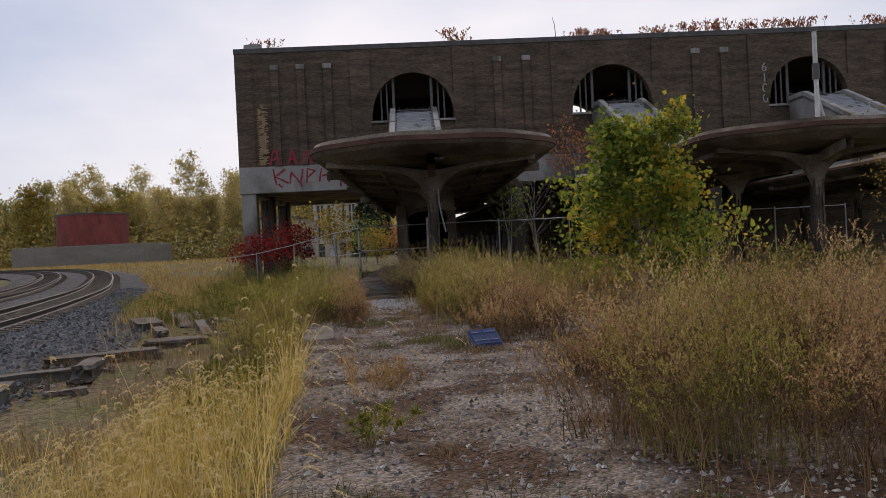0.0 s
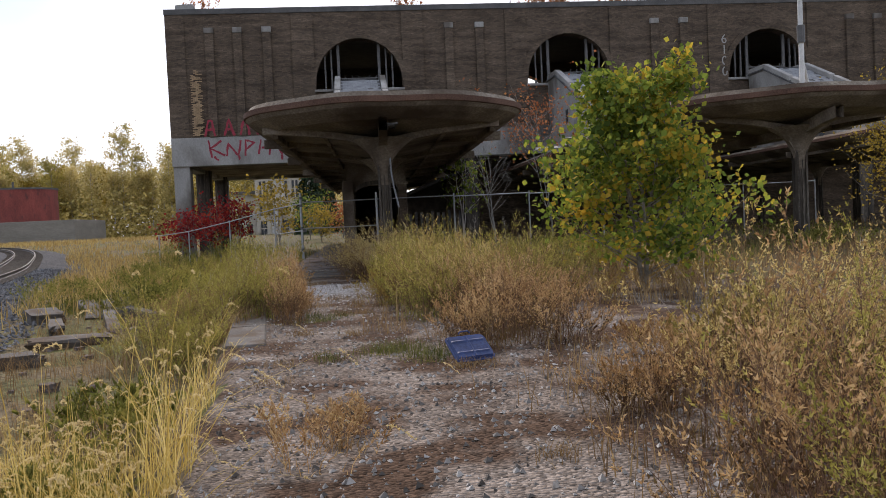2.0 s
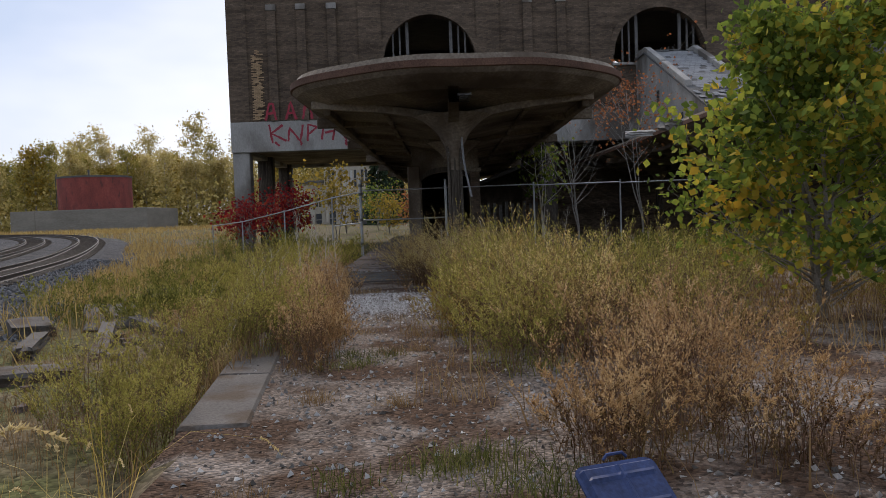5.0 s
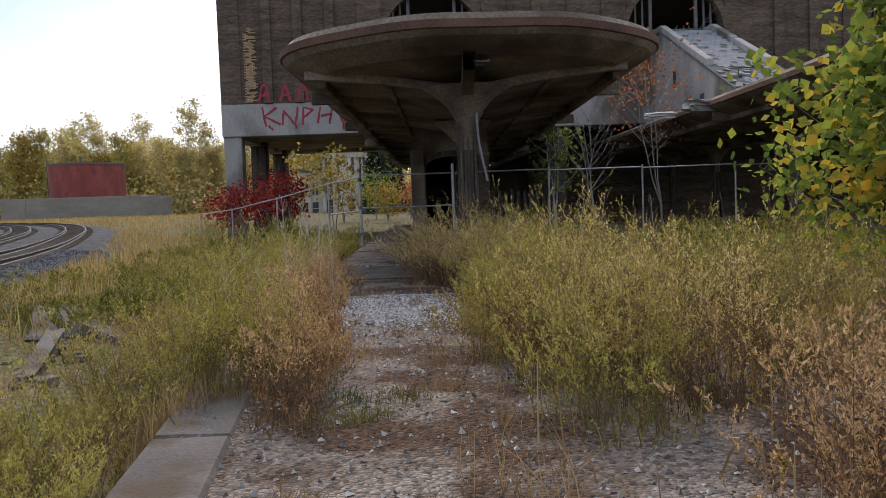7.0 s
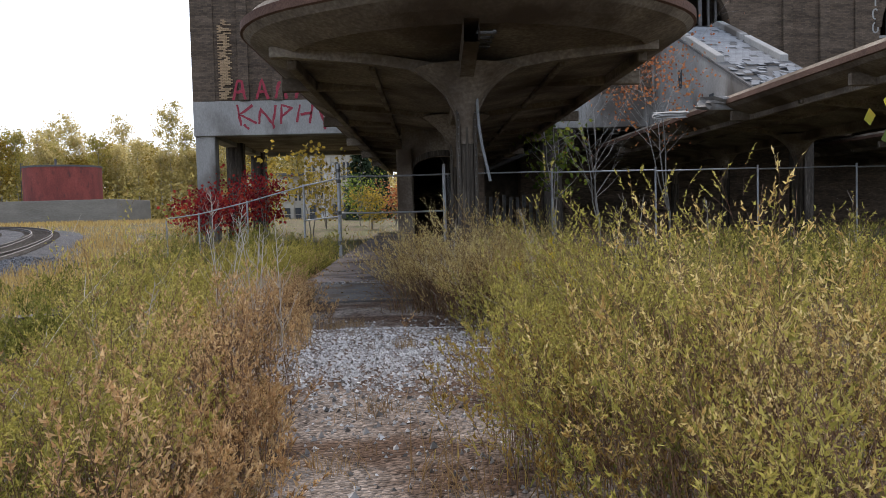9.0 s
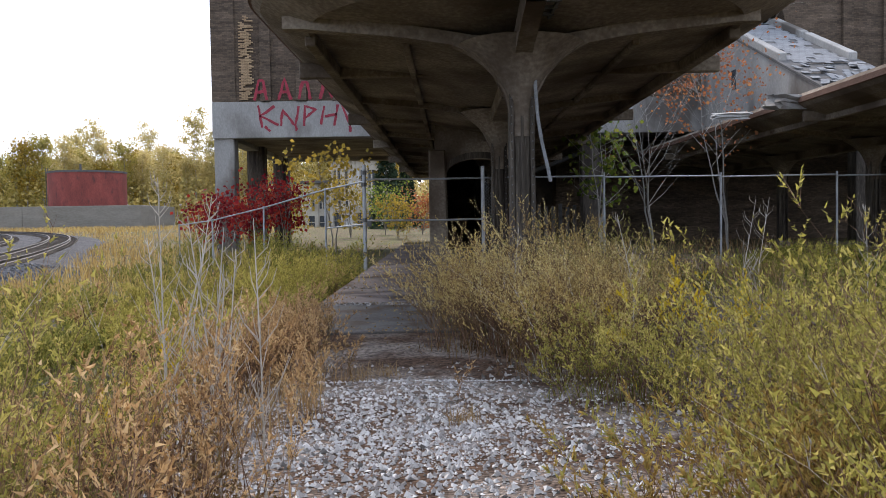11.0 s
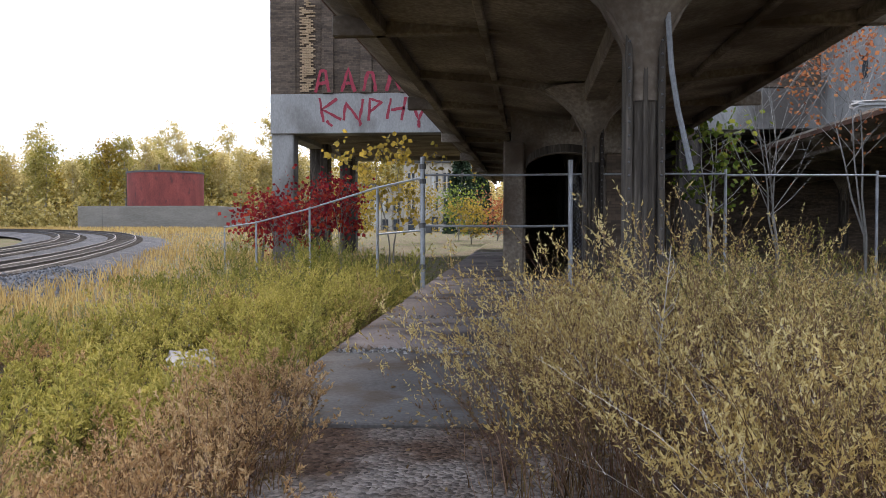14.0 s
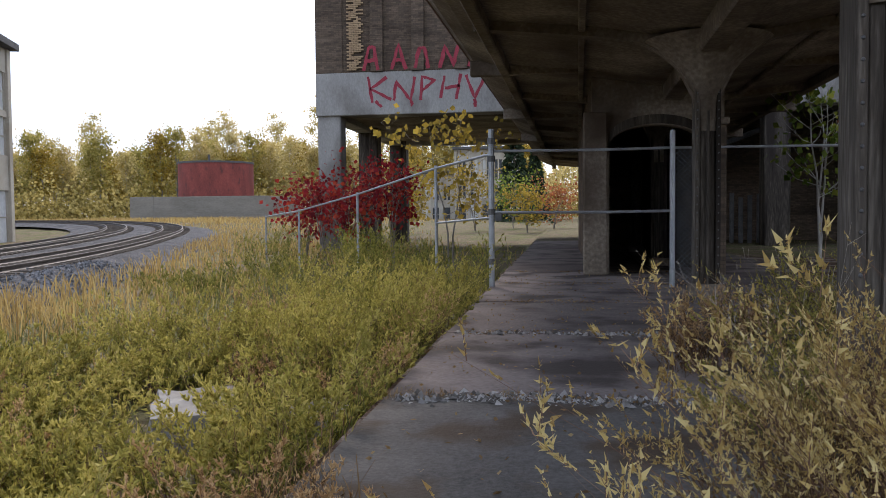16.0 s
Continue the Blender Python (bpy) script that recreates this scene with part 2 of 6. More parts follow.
M["slab"] = material("purplish worn concrete paving", [(0.3, (0.10, 0.08, 0.073)), (0.7, (0.22, 0.183, 0.168))], 1.1, 30, bump=0.3, each=0.18, stain=(0.06, 0.048, 0.042), stain_scale=1.1, stain_at=(0.45, 0.62))


# ---- mesh helpers ----
def mesh_of(name, verts, faces, mats=(), index=None, smooth=False):
    me = bpy.data.meshes.new(name)
    me.from_pydata(verts, [], faces)
    for m in mats:
        me.materials.append(M[m] if isinstance(m, str) else m)
    if index is not None:
        me.polygons.foreach_set("material_index", np.asarray(index, dtype=np.int32))
    if smooth:
        me.polygons.foreach_set("use_smooth", np.ones(len(me.polygons), dtype=bool))
    me.update()
    return me


def thing(name, label, category, group="", kind="", at=(0, 0, 0)):
    """An Empty at the base of a thing that has parts."""
    ob = new(name)
    ob.location = at
    return tagged(ob, label, category, group, kind)


def part(name, bm, mat, parent=None, label=""):
    """Links a bmesh as one mesh object, under a thing or a part."""
    me = bpy.data.meshes.new(name)
    bm.to_mesh(me)
    bm.free()
    me.materials.append(M[mat] if isinstance(mat, str) else mat)
    ob = new(name, me)
    if parent:
        ob.parent = parent
    if label:
        tagged(ob, label)
    return ob


def boxes(list_of, bevel=0.0):
    """A bmesh of boxes, each (x0, x1, y0, y1, z0, z1), with softened edges."""
    bm = bmesh.new()
    for x0, x1, y0, y1, z0, z1 in list_of:
        m = Matrix.Translation(((x0 + x1) / 2, (y0 + y1) / 2, (z0 + z1) / 2)) @ Matrix.Diagonal((x1 - x0, y1 - y0, z1 - z0, 1))
        bmesh.ops.create_cube(bm, size=1, matrix=m)
    if bevel:
        bmesh.ops.bevel(bm, geom=bm.edges[:], offset=bevel, segments=1, affect="EDGES")
    return bm


def tube(points, radius, sides=8, taper=None):
    """A bmesh of a round bar along points."""
    bm = bmesh.new()
    pts = [Vector(p) for p in points]
    rings = []
    for i, p in enumerate(pts):
        d = (pts[min(i + 1, len(pts) - 1)] - pts[max(i - 1, 0)]).normalized()
        a = d.orthogonal().normalized()
        b = d.cross(a)
        r = radius if taper is None else radius + (taper - radius) * i / (len(pts) - 1)
        if rings:
            a = (rings[-1][0].co - pts[i - 1])
            a = (a - d * a.dot(d)).normalized()
            b = d.cross(a)
        rings.append([bm.verts.new(p + r * (math.cos(k * math.tau / sides) * a + math.sin(k * math.tau / sides) * b)) for k in range(sides)])
    for r0, r1 in zip(rings, rings[1:]):
        for k in range(sides):
            bm.faces.new((r0[k], r0[(k + 1) % sides], r1[(k + 1) % sides], r1[k]))
    bm.faces.new(rings[0][::-1])
    bm.faces.new(rings[-1])
    return bm


def smooth_step(a, b, x):
    s = np.clip((x - a) / (b - a), 0, 1)
    return s * s * (3 - 2 * s)


# ---- ground ----
def edge_x(y):
    """The platform's left edge."""
    return np.interp(y, [-12, 4, 8, 13, 16, 26, 200], [-0.1, -0.35, -0.75, -1.3, -1.62, -1.95, -1.95])


def track_x(y):
    """The near rail's line, which bends away to the left."""
    return np.interp(y, [-40, 0, 18, 24, 35, 46, 53, 70, 76, 85, 90, 94, 97, 100, 106, 116, 140], [-4.6, -6.4, -8.7, -10.2, -13.2, -16.2, -18.9, -24.8, -27.0, -30.8, -33.4, -36.6, -41.0, -47.5, -68.0, -118.0, -250.0])


def rise(x, y):
    """The land climbs gently towards the tank, sooner on the side of the railway."""
    side = smooth_step(14, 24, -np.asarray(x, float))
    far = np.interp(y, [45, 55, 62, 70, 80, 90, 97, 101, 110, 130], [0.0, 0.03, 0.09, 0.20, 0.38, 0.68, 0.92, 1.05, 1.16, 1.2])
    return side * far + (1 - side) * 0.95 * smooth_step(60, 150, np.asarray(y, float))


def ground_z(x, y):
    x, y = np.asarray(x, float), np.asarray(y, float)
    left = smooth_step(0.0, 0.35, edge_x(y) - x)
    low = -0.42 + rise(x, y)
    rough = 0.05 * np.sin(x * 1.3 + 2 * np.sin(y * 0.37)) * np.sin(y * 0.9 + x * 0.21)
    right = -0.05 * smooth_step(4.4, 5.2, x)
    return left * (low + rough) + (1 - left) * (right + 0.012 * np.sin(x * 3.1) * np.sin(y * 2.3) - 0.02)


def make_ground():
    xs = np.concatenate([np.linspace(-900, -60, 16), np.linspace(-56, -8, 33), np.linspace(-7.6, 9, 90), np.linspace(10, 70, 40), np.linspace(80, 900, 14)])
    ys = np.concatenate([np.linspace(-500, -20, 10), np.linspace(-16, 2, 24), np.linspace(2.2, 45, 140), np.linspace(46, 170, 90), np.linspace(180, 1500, 18)])
    gx, gy = np.meshgrid(xs, ys)
    gz = ground_z(gx, gy)
    nx = len(xs)
    verts = np.stack([gx, gy, gz], -1).reshape(-1, 3)
    faces = [(j * nx + i, j * nx + i + 1, (j + 1) * nx + i + 1, (j + 1) * nx + i) for j in range(len(ys) - 1) for i in range(nx - 1)]
    cx = (gx[:-1, :-1] + gx[1:, 1:]).ravel() / 2
    cy = (gy[:-1, :-1] + gy[1:, 1:]).ravel() / 2
    on = (cx > edge_x(cy)) & (cx < 8) & (cy < 48)
    index = np.where(on, 1, 0)
    ob = new("ground", mesh_of("ground", verts.tolist(), faces, ("soil", "gravel"), index, True))
    tagged(ob, "gravelly ground with brown soil and thin weeds", "ground", kind="structure")


make_ground()


def ribbon_along(line, offsets, z, name, mat, label, parent=None):
    """A swept profile along a plan line: offsets are (sideways, up) corners."""
    pts = np.array(line)
    d = np.gradient(pts, axis=0)
    d /= np.linalg.norm(d, axis=1)[:, None]
    side = np.stack([-d[:, 1], d[:, 0]], -1)
    verts, faces, k = [], [], len(offsets)
    for p, s in zip(pts, side):
        base = z + float(rise(p[0], p[1]))
        verts += [(p[0] + s[0] * o, p[1] + s[1] * o, base + h) for o, h in offsets]
    for i in range(len(pts) - 1):
        faces += [(i * k + j, i * k + (j + 1) % k, (i + 1) * k + (j + 1) % k, (i + 1) * k + j) for j in range(k)]
    ob = new(name, mesh_of(name, verts, faces, (mat,)))
    if parent:
        ob.parent = parent
    if label:
        tagged(ob, label)
    return ob


TRACK_Y = np.concatenate([np.linspace(-30, 88, 80), np.linspace(88.5, 130, 120)])
TRACK = np.stack([track_x(TRACK_Y), TRACK_Y], -1)
run = np.concatenate([[0], np.cumsum(np.linalg.norm(np.diff(TRACK, axis=0), axis=1))])
even = np.arange(0, run[-1], 1.5)
TRACK = np.stack([np.interp(even, run, TRACK[:, 0]), np.interp(even, run, TRACK[:, 1])], -1)
for _ in range(40):
    TRACK[1:-1] = (TRACK[:-2] + 2 * TRACK[1:-1] + TRACK[2:]) / 4
bed = ribbon_along(TRACK, [(-3.3, -0.50), (-1.0, -0.17), (7.0, -0.17), (8.4, -0.45)], 0.0, "ballast_bed", "ballast", "")
tagged(bed, "grey crushed stone ballast under the railway tracks", "ballast", kind="structure")


for o in (-0.55, 3.65):
    strip = ribbon_along(TRACK, [(o, -0.165), (o + 0.1, -0.148), (o + 2.5, -0.148), (o + 2.6, -0.165)], 0.0, "oily_ballast", "oily", "")
    tagged(strip, "dark oily dirt between the rails", "ballast", kind="structure")


def railway(offset, label):
    """One track: two rails on sleepers."""
    top = thing("railway_track", label, "railway track", "curving railway tracks")
    profile = [(-0.07, 0), (0.07, 0), (0.02, 0.03), (0.02, 0.11), (0.036, 0.12), (0.036, 0.155), (-0.036, 0.155), (-0.036, 0.12), (-0.02, 0.11), (-0.02, 0.03)]
    for o in (0.0, 1.5):
        ribbon_along(TRACK, [(offset + o + a, b) for a, b in profile], -0.13, "rail", "rail", "", top)
    step = np.concatenate([[0], np.cumsum(np.linalg.norm(np.diff(TRACK, axis=0), axis=1))])
    base = None
    for s in np.arange(28, 170, 0.62):
        x, y = np.interp(s, step, TRACK[:, 0]), np.interp(s, step, TRACK[:, 1])
        x2, y2 = np.interp(s + 0.5, step, TRACK[:, 0]), np.interp(s + 0.5, step, TRACK[:, 1])
        yaw = math.atan2(y2 - y, x2 - x)
        if base is None:
            base = part("sleeper", boxes([(-0.11, 0.11, -1.3, 1.3, -0.14, 0.03)], 0.015), "sleeper", top).data
            ob = top.children[-1]
        else:
            ob = new("sleeper", base)
            ob.parent = top
        mid = offset + 0.75
        z = -0.15 + float(rise(x, y))
        ob.matrix_local = Matrix.Translation((x - math.sin(yaw) * mid, y + math.cos(yaw) * mid, z)) @ Matrix.Rotation(yaw + random.uniform(-0.02, 0.02), 4, "Z")
    return top


railway(0.0, "rusty railway track on dark timber sleepers, bending away")
railway(4.2, "farther rusty railway track on timber sleepers, bending away")


# ---- station building ----
FY, DEEP = 56.0, 16.0
BEAM0, BEAM1, TOP = 5.5, 7.3, 15.32
BAY, WIN0, HALF, SILL, SPRING = 13.72, 0.91, 2.77, 9.9, 10.5
LEFT, RIGHT = -11.0, 55.0
BAYS = [WIN0 + BAY * i for i in range(4)]


def arched_wall(y0, y1):
    """Brick wall with semicircular openings cut through it."""
    top, quads = TOP - 0.35, []
    edges = [LEFT] + [v for c in BAYS for v in (c - HALF, c + HALF)] + [RIGHT]
    for a, b in zip(edges[0::2], edges[1::2]):
        for z0, z1 in ((BEAM1, SILL), (SILL, SPRING), (SPRING, top)):
            quads.append([(a, z0), (b, z0), (b, z1), (a, z1)])
    for c in BAYS:
        quads.append([(c - HALF, BEAM1), (c + HALF, BEAM1), (c + HALF, SILL), (c - HALF, SILL)])
        arc = [(c - HALF * math.cos(math.pi * k / 28), SPRING + HALF * math.sin(math.pi * k / 28)) for k in range(29)]
        for p, q in zip(arc, arc[1:]):
            quads.append([p, q, (q[0], top), (p[0], top)])
    bm = bmesh.new()
    for q in quads:
        bm.faces.new([bm.verts.new((x, y0, z)) for x, z in q])
    bmesh.ops.remove_doubles(bm, verts=bm.verts[:], dist=0.001)
    made = bmesh.ops.extrude_face_region(bm, geom=bm.faces[:])
    bmesh.ops.translate(bm, verts=[v for v in made["geom"] if isinstance(v, bmesh.types.BMVert)], vec=(0, y1 - y0, 0))
    bmesh.ops.recalc_face_normals(bm, faces=bm.faces[:])
    return bm


station = thing("station_building", "long abandoned brown brick station building with arched windows", "building", at=(0, 0, 0))
part("wall", arched_wall(FY, FY + 0.8), "brick", station, "sooty brown brick front wall with arched openings")
part("wall", arched_wall(FY + DEEP - 0.8, FY + DEEP), "brick", station)
part("wall", boxes([(LEFT, LEFT + 0.8, FY + 0.8, FY + DEEP - 0.8, BEAM1, TOP - 0.35)]), "brick_side", station)
part("wall", boxes([(RIGHT - 0.8, RIGHT, FY + 0.8, FY + DEEP - 0.8, BEAM1, TOP - 0.35)]), "brick_side", station)
part("coping", boxes([(LEFT - 0.06, RIGHT + 0.06, FY - 0.06, FY + 0.86, TOP - 0.35, TOP), (LEFT - 0.06, LEFT + 0.86, FY + 0.862, FY + DEEP, TOP - 0.35, TOP)], 0.02), "asphalt_roof", station, "dark tile coping on the parapet")
part("roof", boxes([(LEFT + 0.8, RIGHT - 0.8, FY + 0.8, FY + DEEP - 0.8, TOP - 1.1, TOP - 0.7)]), "asphalt_roof", station)
part("floor_slab", boxes([(LEFT + 0.05, RIGHT, FY + 0.6, FY + DEEP, BEAM0 + 0.25, BEAM1 - 0.1)]), "shell", station)
part("beam", boxes([(LEFT - 0.03, RIGHT, FY - 0.08, FY + 0.9, BEAM0, BEAM1 - 0.004)], 0.03), "concrete", station, "pale stained concrete beam under the brickwork")
part("beam", boxes([(LEFT - 0.03, LEFT + 0.7, FY + 0.904, FY + DEEP, BEAM0, BEAM1 - 0.004)], 0.03), "concrete", station)
part("beam", boxes([(LEFT + 0.704, RIGHT, FY + DEEP - 0.9, FY + DEEP, BEAM0, BEAM1 - 0.1)], 0.03), "concrete", station)
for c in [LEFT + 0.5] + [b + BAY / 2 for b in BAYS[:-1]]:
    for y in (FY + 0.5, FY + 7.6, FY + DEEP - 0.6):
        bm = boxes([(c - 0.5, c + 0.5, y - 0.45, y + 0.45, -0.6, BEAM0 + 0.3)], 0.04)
        # Only the front left column stays pale; the others' shade is in their colour.
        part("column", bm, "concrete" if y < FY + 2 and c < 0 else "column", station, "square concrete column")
wide = [(c + s * (HALF + 0.72) - 0.68, c + s * (HALF + 0.72) + 0.68) for c in BAYS for s in (-1, 1)]
for a, b in wide:
    part("pilaster", boxes([(a, b, FY - 0.12, FY - 0.002, BEAM1, TOP - 0.40)], 0.01), "brick", station)
for c in [-8.35, -6.6, -4.8] + [b + BAY / 2 + d for b in BAYS[:-1] for d in (-1.0, 1.0)]:
    p = part("pilaster", boxes([(c - 0.26, c + 0.26, FY - 0.2, FY - 0.002, BEAM1, 13.75)], 0.01), "brick", station, "narrow brick pilaster")
    part("cap", boxes([(c - 0.29, c + 0.29, FY - 0.24, FY - 0.002, 13.755, 14.1)], 0.02), "concrete", p, "pale concrete cap")
part("wall", boxes([(7.0, RIGHT, FY + 7.0, FY + 7.6, -0.5, BEAM0 + 0.25)]), "brick", station, "dark brick wall under the floor slab")
part("wall", boxes([(7.0, 7.5, FY + 7.602, FY + DEEP - 1.2, -0.5, BEAM0 + 0.25)]), "brick_side", station)
part("corner_strip", boxes([(LEFT - 0.02, LEFT + 1.15, FY - 0.07, FY - 0.002, BEAM1, TOP - 0.40)], 0.01), "brick", station)


def window(c, y):
    """An arched window: ring, sill, bare mullions and twisted bars."""
    bm = bmesh.new()
    for k in range(24):
        a0, a1 = math.pi * k / 24, math.pi * (k + 1) / 24
        quad = []
        for a in (a0, a1):
            for r in (HALF - 0.02, HALF + 0.34):
                for d in (-0.16, 0.12):
                    quad.append(bm.verts.new((c - r * math.cos(a), y + d, SPRING + r * math.sin(a))))
        for f in ((0, 1, 3, 2), (4, 6, 7, 5), (0, 4, 5, 1), (2, 3, 7, 6), (0, 2, 6, 4), (1, 5, 7, 3)):
            bm.faces.new([quad[i] for i in f])
    bmesh.ops.remove_doubles(bm, verts=bm.verts[:], dist=0.001)
    w = part("window", bm, "brick", station, "tall arched window opening without glass")
    part("sill", boxes([(c - HALF - 0.1, c + HALF + 0.1, y - 0.15, y + 0.9, SILL, SILL + 0.16)], 0.02), "concrete", w, "pale concrete window sill")
    for dx in (-2.15, -1.75, -1.3, 1.3, 1.75, 2.15):
        h = SPRING + math.sqrt(HALF ** 2 - dx ** 2)
        wide_bar = 0.09 if abs(dx) < 1.5 else 0.05
        part("mullion", boxes([(c + dx - wide_bar, c + dx + wide_bar, y + 0.3, y + 0.45, SILL + 0.16, h)]), "dark_steel", w)
    for dx in (-0.9, -0.45, 0.1, 0.5, 0.95):
        part("bar", tube([(c + dx, y + 0.4, SILL + 0.16), (c + dx + random.uniform(-0.1, 0.1), y + 0.35, SILL + 0.7), (c + dx + random.uniform(-0.25, 0.25), y + 0.4, SILL + 1.1)], 0.025, 5), "dark_steel", w)
    part("transom", boxes([(c - 1.4, c + 1.4, y + 0.32, y + 0.42, SILL + 0.85, SILL + 0.92)]), "dark_steel", w)


for c in BAYS[:3]:
    window(c, FY)


# ---- platform canopies ----
RX, RY, CY = 4.12, 3.5, 28.0
EAVE = 4.5


def under(r):
    return np.interp(r, [0, 0.12, 0.4, 0.78, 0.8, 0.9, 0.97, 1.0], [EAVE - 0.72, EAVE - 0.66, EAVE - 0.46, EAVE - 0.30, EAVE - 0.36, EAVE - 0.22, EAVE - 0.10, EAVE])


def canopy_shell(length):
    """A boat-shaped roof shell with a rounded end, seen from below as a shallow hull."""
    rs = [0, 0.12, 0.4, 0.6, 0.78, 0.8, 0.9, 0.97, 1.0]
    verts, faces = [], []
    top_rs = [1.0, 1.012, 1.012, 0.995, 0.97, 0.5, 0.0]
    top_zs = [0.0, 0.02, 0.17, 0.18, 0.31, 0.2, 0.16]
    outline = [(r, float(under(r))) for r in rs] + [(r, EAVE + z) for r, z in zip(top_rs[1:], top_zs[1:])]
    ways = [(math.cos(math.pi + math.pi * k / 48), math.sin(math.pi + math.pi * k / 48), 0.0) for k in range(49)]
    ways = [(1.0 * math.cos(math.pi), 0.0, length)] + ways + [(1.0, 0.0, length)]
    n = len(outline)
    for cx, sy, ahead in ways:
        for r, z in outline:
            wob = 0.015 * math.sin(cx * 9 + r * 4) if r > 0.95 else 0
            verts.append((cx * r * RX, sy * r * RY + ahead, z + wob))
    for i in range(len(ways) - 1):
        for j in range(n - 1):
            faces.append((i * n + j, (i + 1) * n + j, (i + 1) * n + j + 1, i * n + j + 1))
    return verts, faces


def bracket(reach, thick, foot, drop):
    """A curved web from a column's side up to the shell, on both sides, in the xz plane."""
    bm = bmesh.new()
    for s in (-1, 1):
        low, high = [], []
        for k in range(13):
            u = k / 12
            x = 0.16 + (reach - 0.16) * u
            z = foot + (EAVE - 0.42 - foot) * (1 - (1 - u) ** 3.2) ** 0.55
            low.append((s * x, min(z, float(under(x / RX)) - drop)))
            high.append((s * x, float(under(x / RX)) + 0.05))
        low[0] = (s * 0.16, foot)
        for i in range(12):
            quad = []
            for (x, z) in (low[i], low[i + 1], high[i + 1], high[i]):
                for d in (-thick / 2, thick / 2):
                    quad.append(bm.verts.new((x, d, z)))
            for f in ((0, 2, 4, 6), (7, 5, 3, 1), (0, 1, 3, 2), (4, 5, 7, 6)):
                bm.faces.new([quad[q] for q in f])
    bmesh.ops.remove_doubles(bm, verts=bm.verts[:], dist=0.0005)
    return bm


def canopy(x, y, turn, length, label, count):
    top = thing("platform_canopy", label, "canopy", "concrete platform canopies")
    top.matrix_world = Matrix.Translation((x, y, 0)) @ Matrix.Rotation(radians(turn), 4, "Z")
    v, f = canopy_shell(length)
    shell = new("roof_shell", mesh_of("roof_shell", v, f, ("shell", "rim"), [1 if (i % 14) >= 8 and (i % 14) <= 10 else 0 for i in range(len(f))], False))
    shell.parent = top
    tagged(shell, "stained brown concrete shell with a rounded end")
    for s in (-1, 1):
        part("edge_beam", boxes([(s * RX * 0.8 - 0.09, s * RX * 0.8 + 0.09, 0, length, EAVE - 0.5, EAVE - 0.3)], 0.02), "shell", top)
        part("rib", boxes([(s * RX * 0.44 - 0.06, s * RX * 0.44 + 0.06, 0.2, length, EAVE - 0.53, EAVE - 0.42)], 0.02), "shell", top)
    part("spine_beam", boxes([(-0.2, 0.2, -0.8, length, EAVE - 0.98, EAVE - 0.6)], 0.03), "shell", top)
    for i in range(count):
        cy = -0.8 + 7.4 * i
        dx = -0.1 if i == 0 else 0.0
        col = boxes([(dx - 0.115, dx + 0.115, cy - 0.12, cy + 0.12, 0.0, EAVE - 0.8)], 0.02)
        c = part("column", col, "column", top, "stained steel and concrete column with riveted flanges")
        for s in (-1, 1):
            part("flange", boxes([(dx + s * 0.15 - 0.032, dx + s * 0.15 + 0.032, cy - 0.17, cy + 0.17, 0.0, 3.3)], 0.008), "column", c, "dark riveted flange")
            part("fin", boxes([(dx - 0.022, dx + 0.022, cy + s * 0.15 - 0.028, cy + s * 0.15 + 0.028, 0.0, 3.3)], 0.006), "column", c)
        if i < 2:
            rivets = bmesh.new()
            for k in range(24):
                for s in (-1, 1):
                    bmesh.ops.create_icosphere(rivets, subdivisions=1, radius=0.014, matrix=Matrix.Translation((dx + s * 0.15, cy - 0.172, 0.25 + k * 0.125)))
            tagged(part("rivets", rivets, "dark_steel", c), kind="stuff")
        base = boxes([(dx - 0.25, dx + 0.25, cy - 0.25, cy + 0.25, -0.1, 0.2)], 0.04)
        part("plinth", base, "shell", c)
        flare = bmesh.new()
        rings = []
        for k in range(11):
            u = k / 10
            r, z = 0.17 + 0.75 * u ** 3.0, 2.45 + (EAVE - 0.62 - 2.55) * u
            rings.append([flare.verts.new((dx + r * math.cos(a * math.tau / 24), cy + r * math.sin(a * math.tau / 24), z)) for a in range(24)])
        for lo_r, hi_r in zip(rings, rings[1:]):
            for a in range(24):
                flare.faces.new((lo_r[a], lo_r[(a + 1) % 24], hi_r[(a + 1) % 24], hi_r[a]))
        for face in flare.faces:
            face.smooth = True
        part("capital", flare, "shell", c, "flared concrete capital")
        web = bracket(3.45, 0.24, 2.9, 0.14)
        bmesh.ops.translate(web, verts=web.verts[:], vec=(dx, cy, 0))
        part("bracket", web, "shell", c, "curved concrete bracket")
        along = bracket(2.3, 0.24, 3.0, 0.3)
        bmesh.ops.rotate(along, verts=along.verts[:], matrix=Matrix.Rotation(radians(90), 3, "Z"))
        bmesh.ops.translate(along, verts=along.verts[:], vec=(dx, cy, 0))
        part("bracket", along, "shell", c)
        if i:
            rib = boxes([(-RX * 0.97, RX * 0.97, cy - 3.78, cy - 3.62, EAVE - 0.5, EAVE - 0.2)], 0.02)
            part("rib", rib, "shell", top)
    return top


canopy(1.27, CY, -1.2, 44.0, "mushroom-like stained concrete platform canopy with a rounded end", 6)
canopy(28.3, CY + 1.2, -0.5, 44.0, "farther dark concrete platform canopy", 6)
canopy(14.6, CY + 0.8, -0.5, 44.0, "dark concrete platform canopy on a parallel platform", 6)


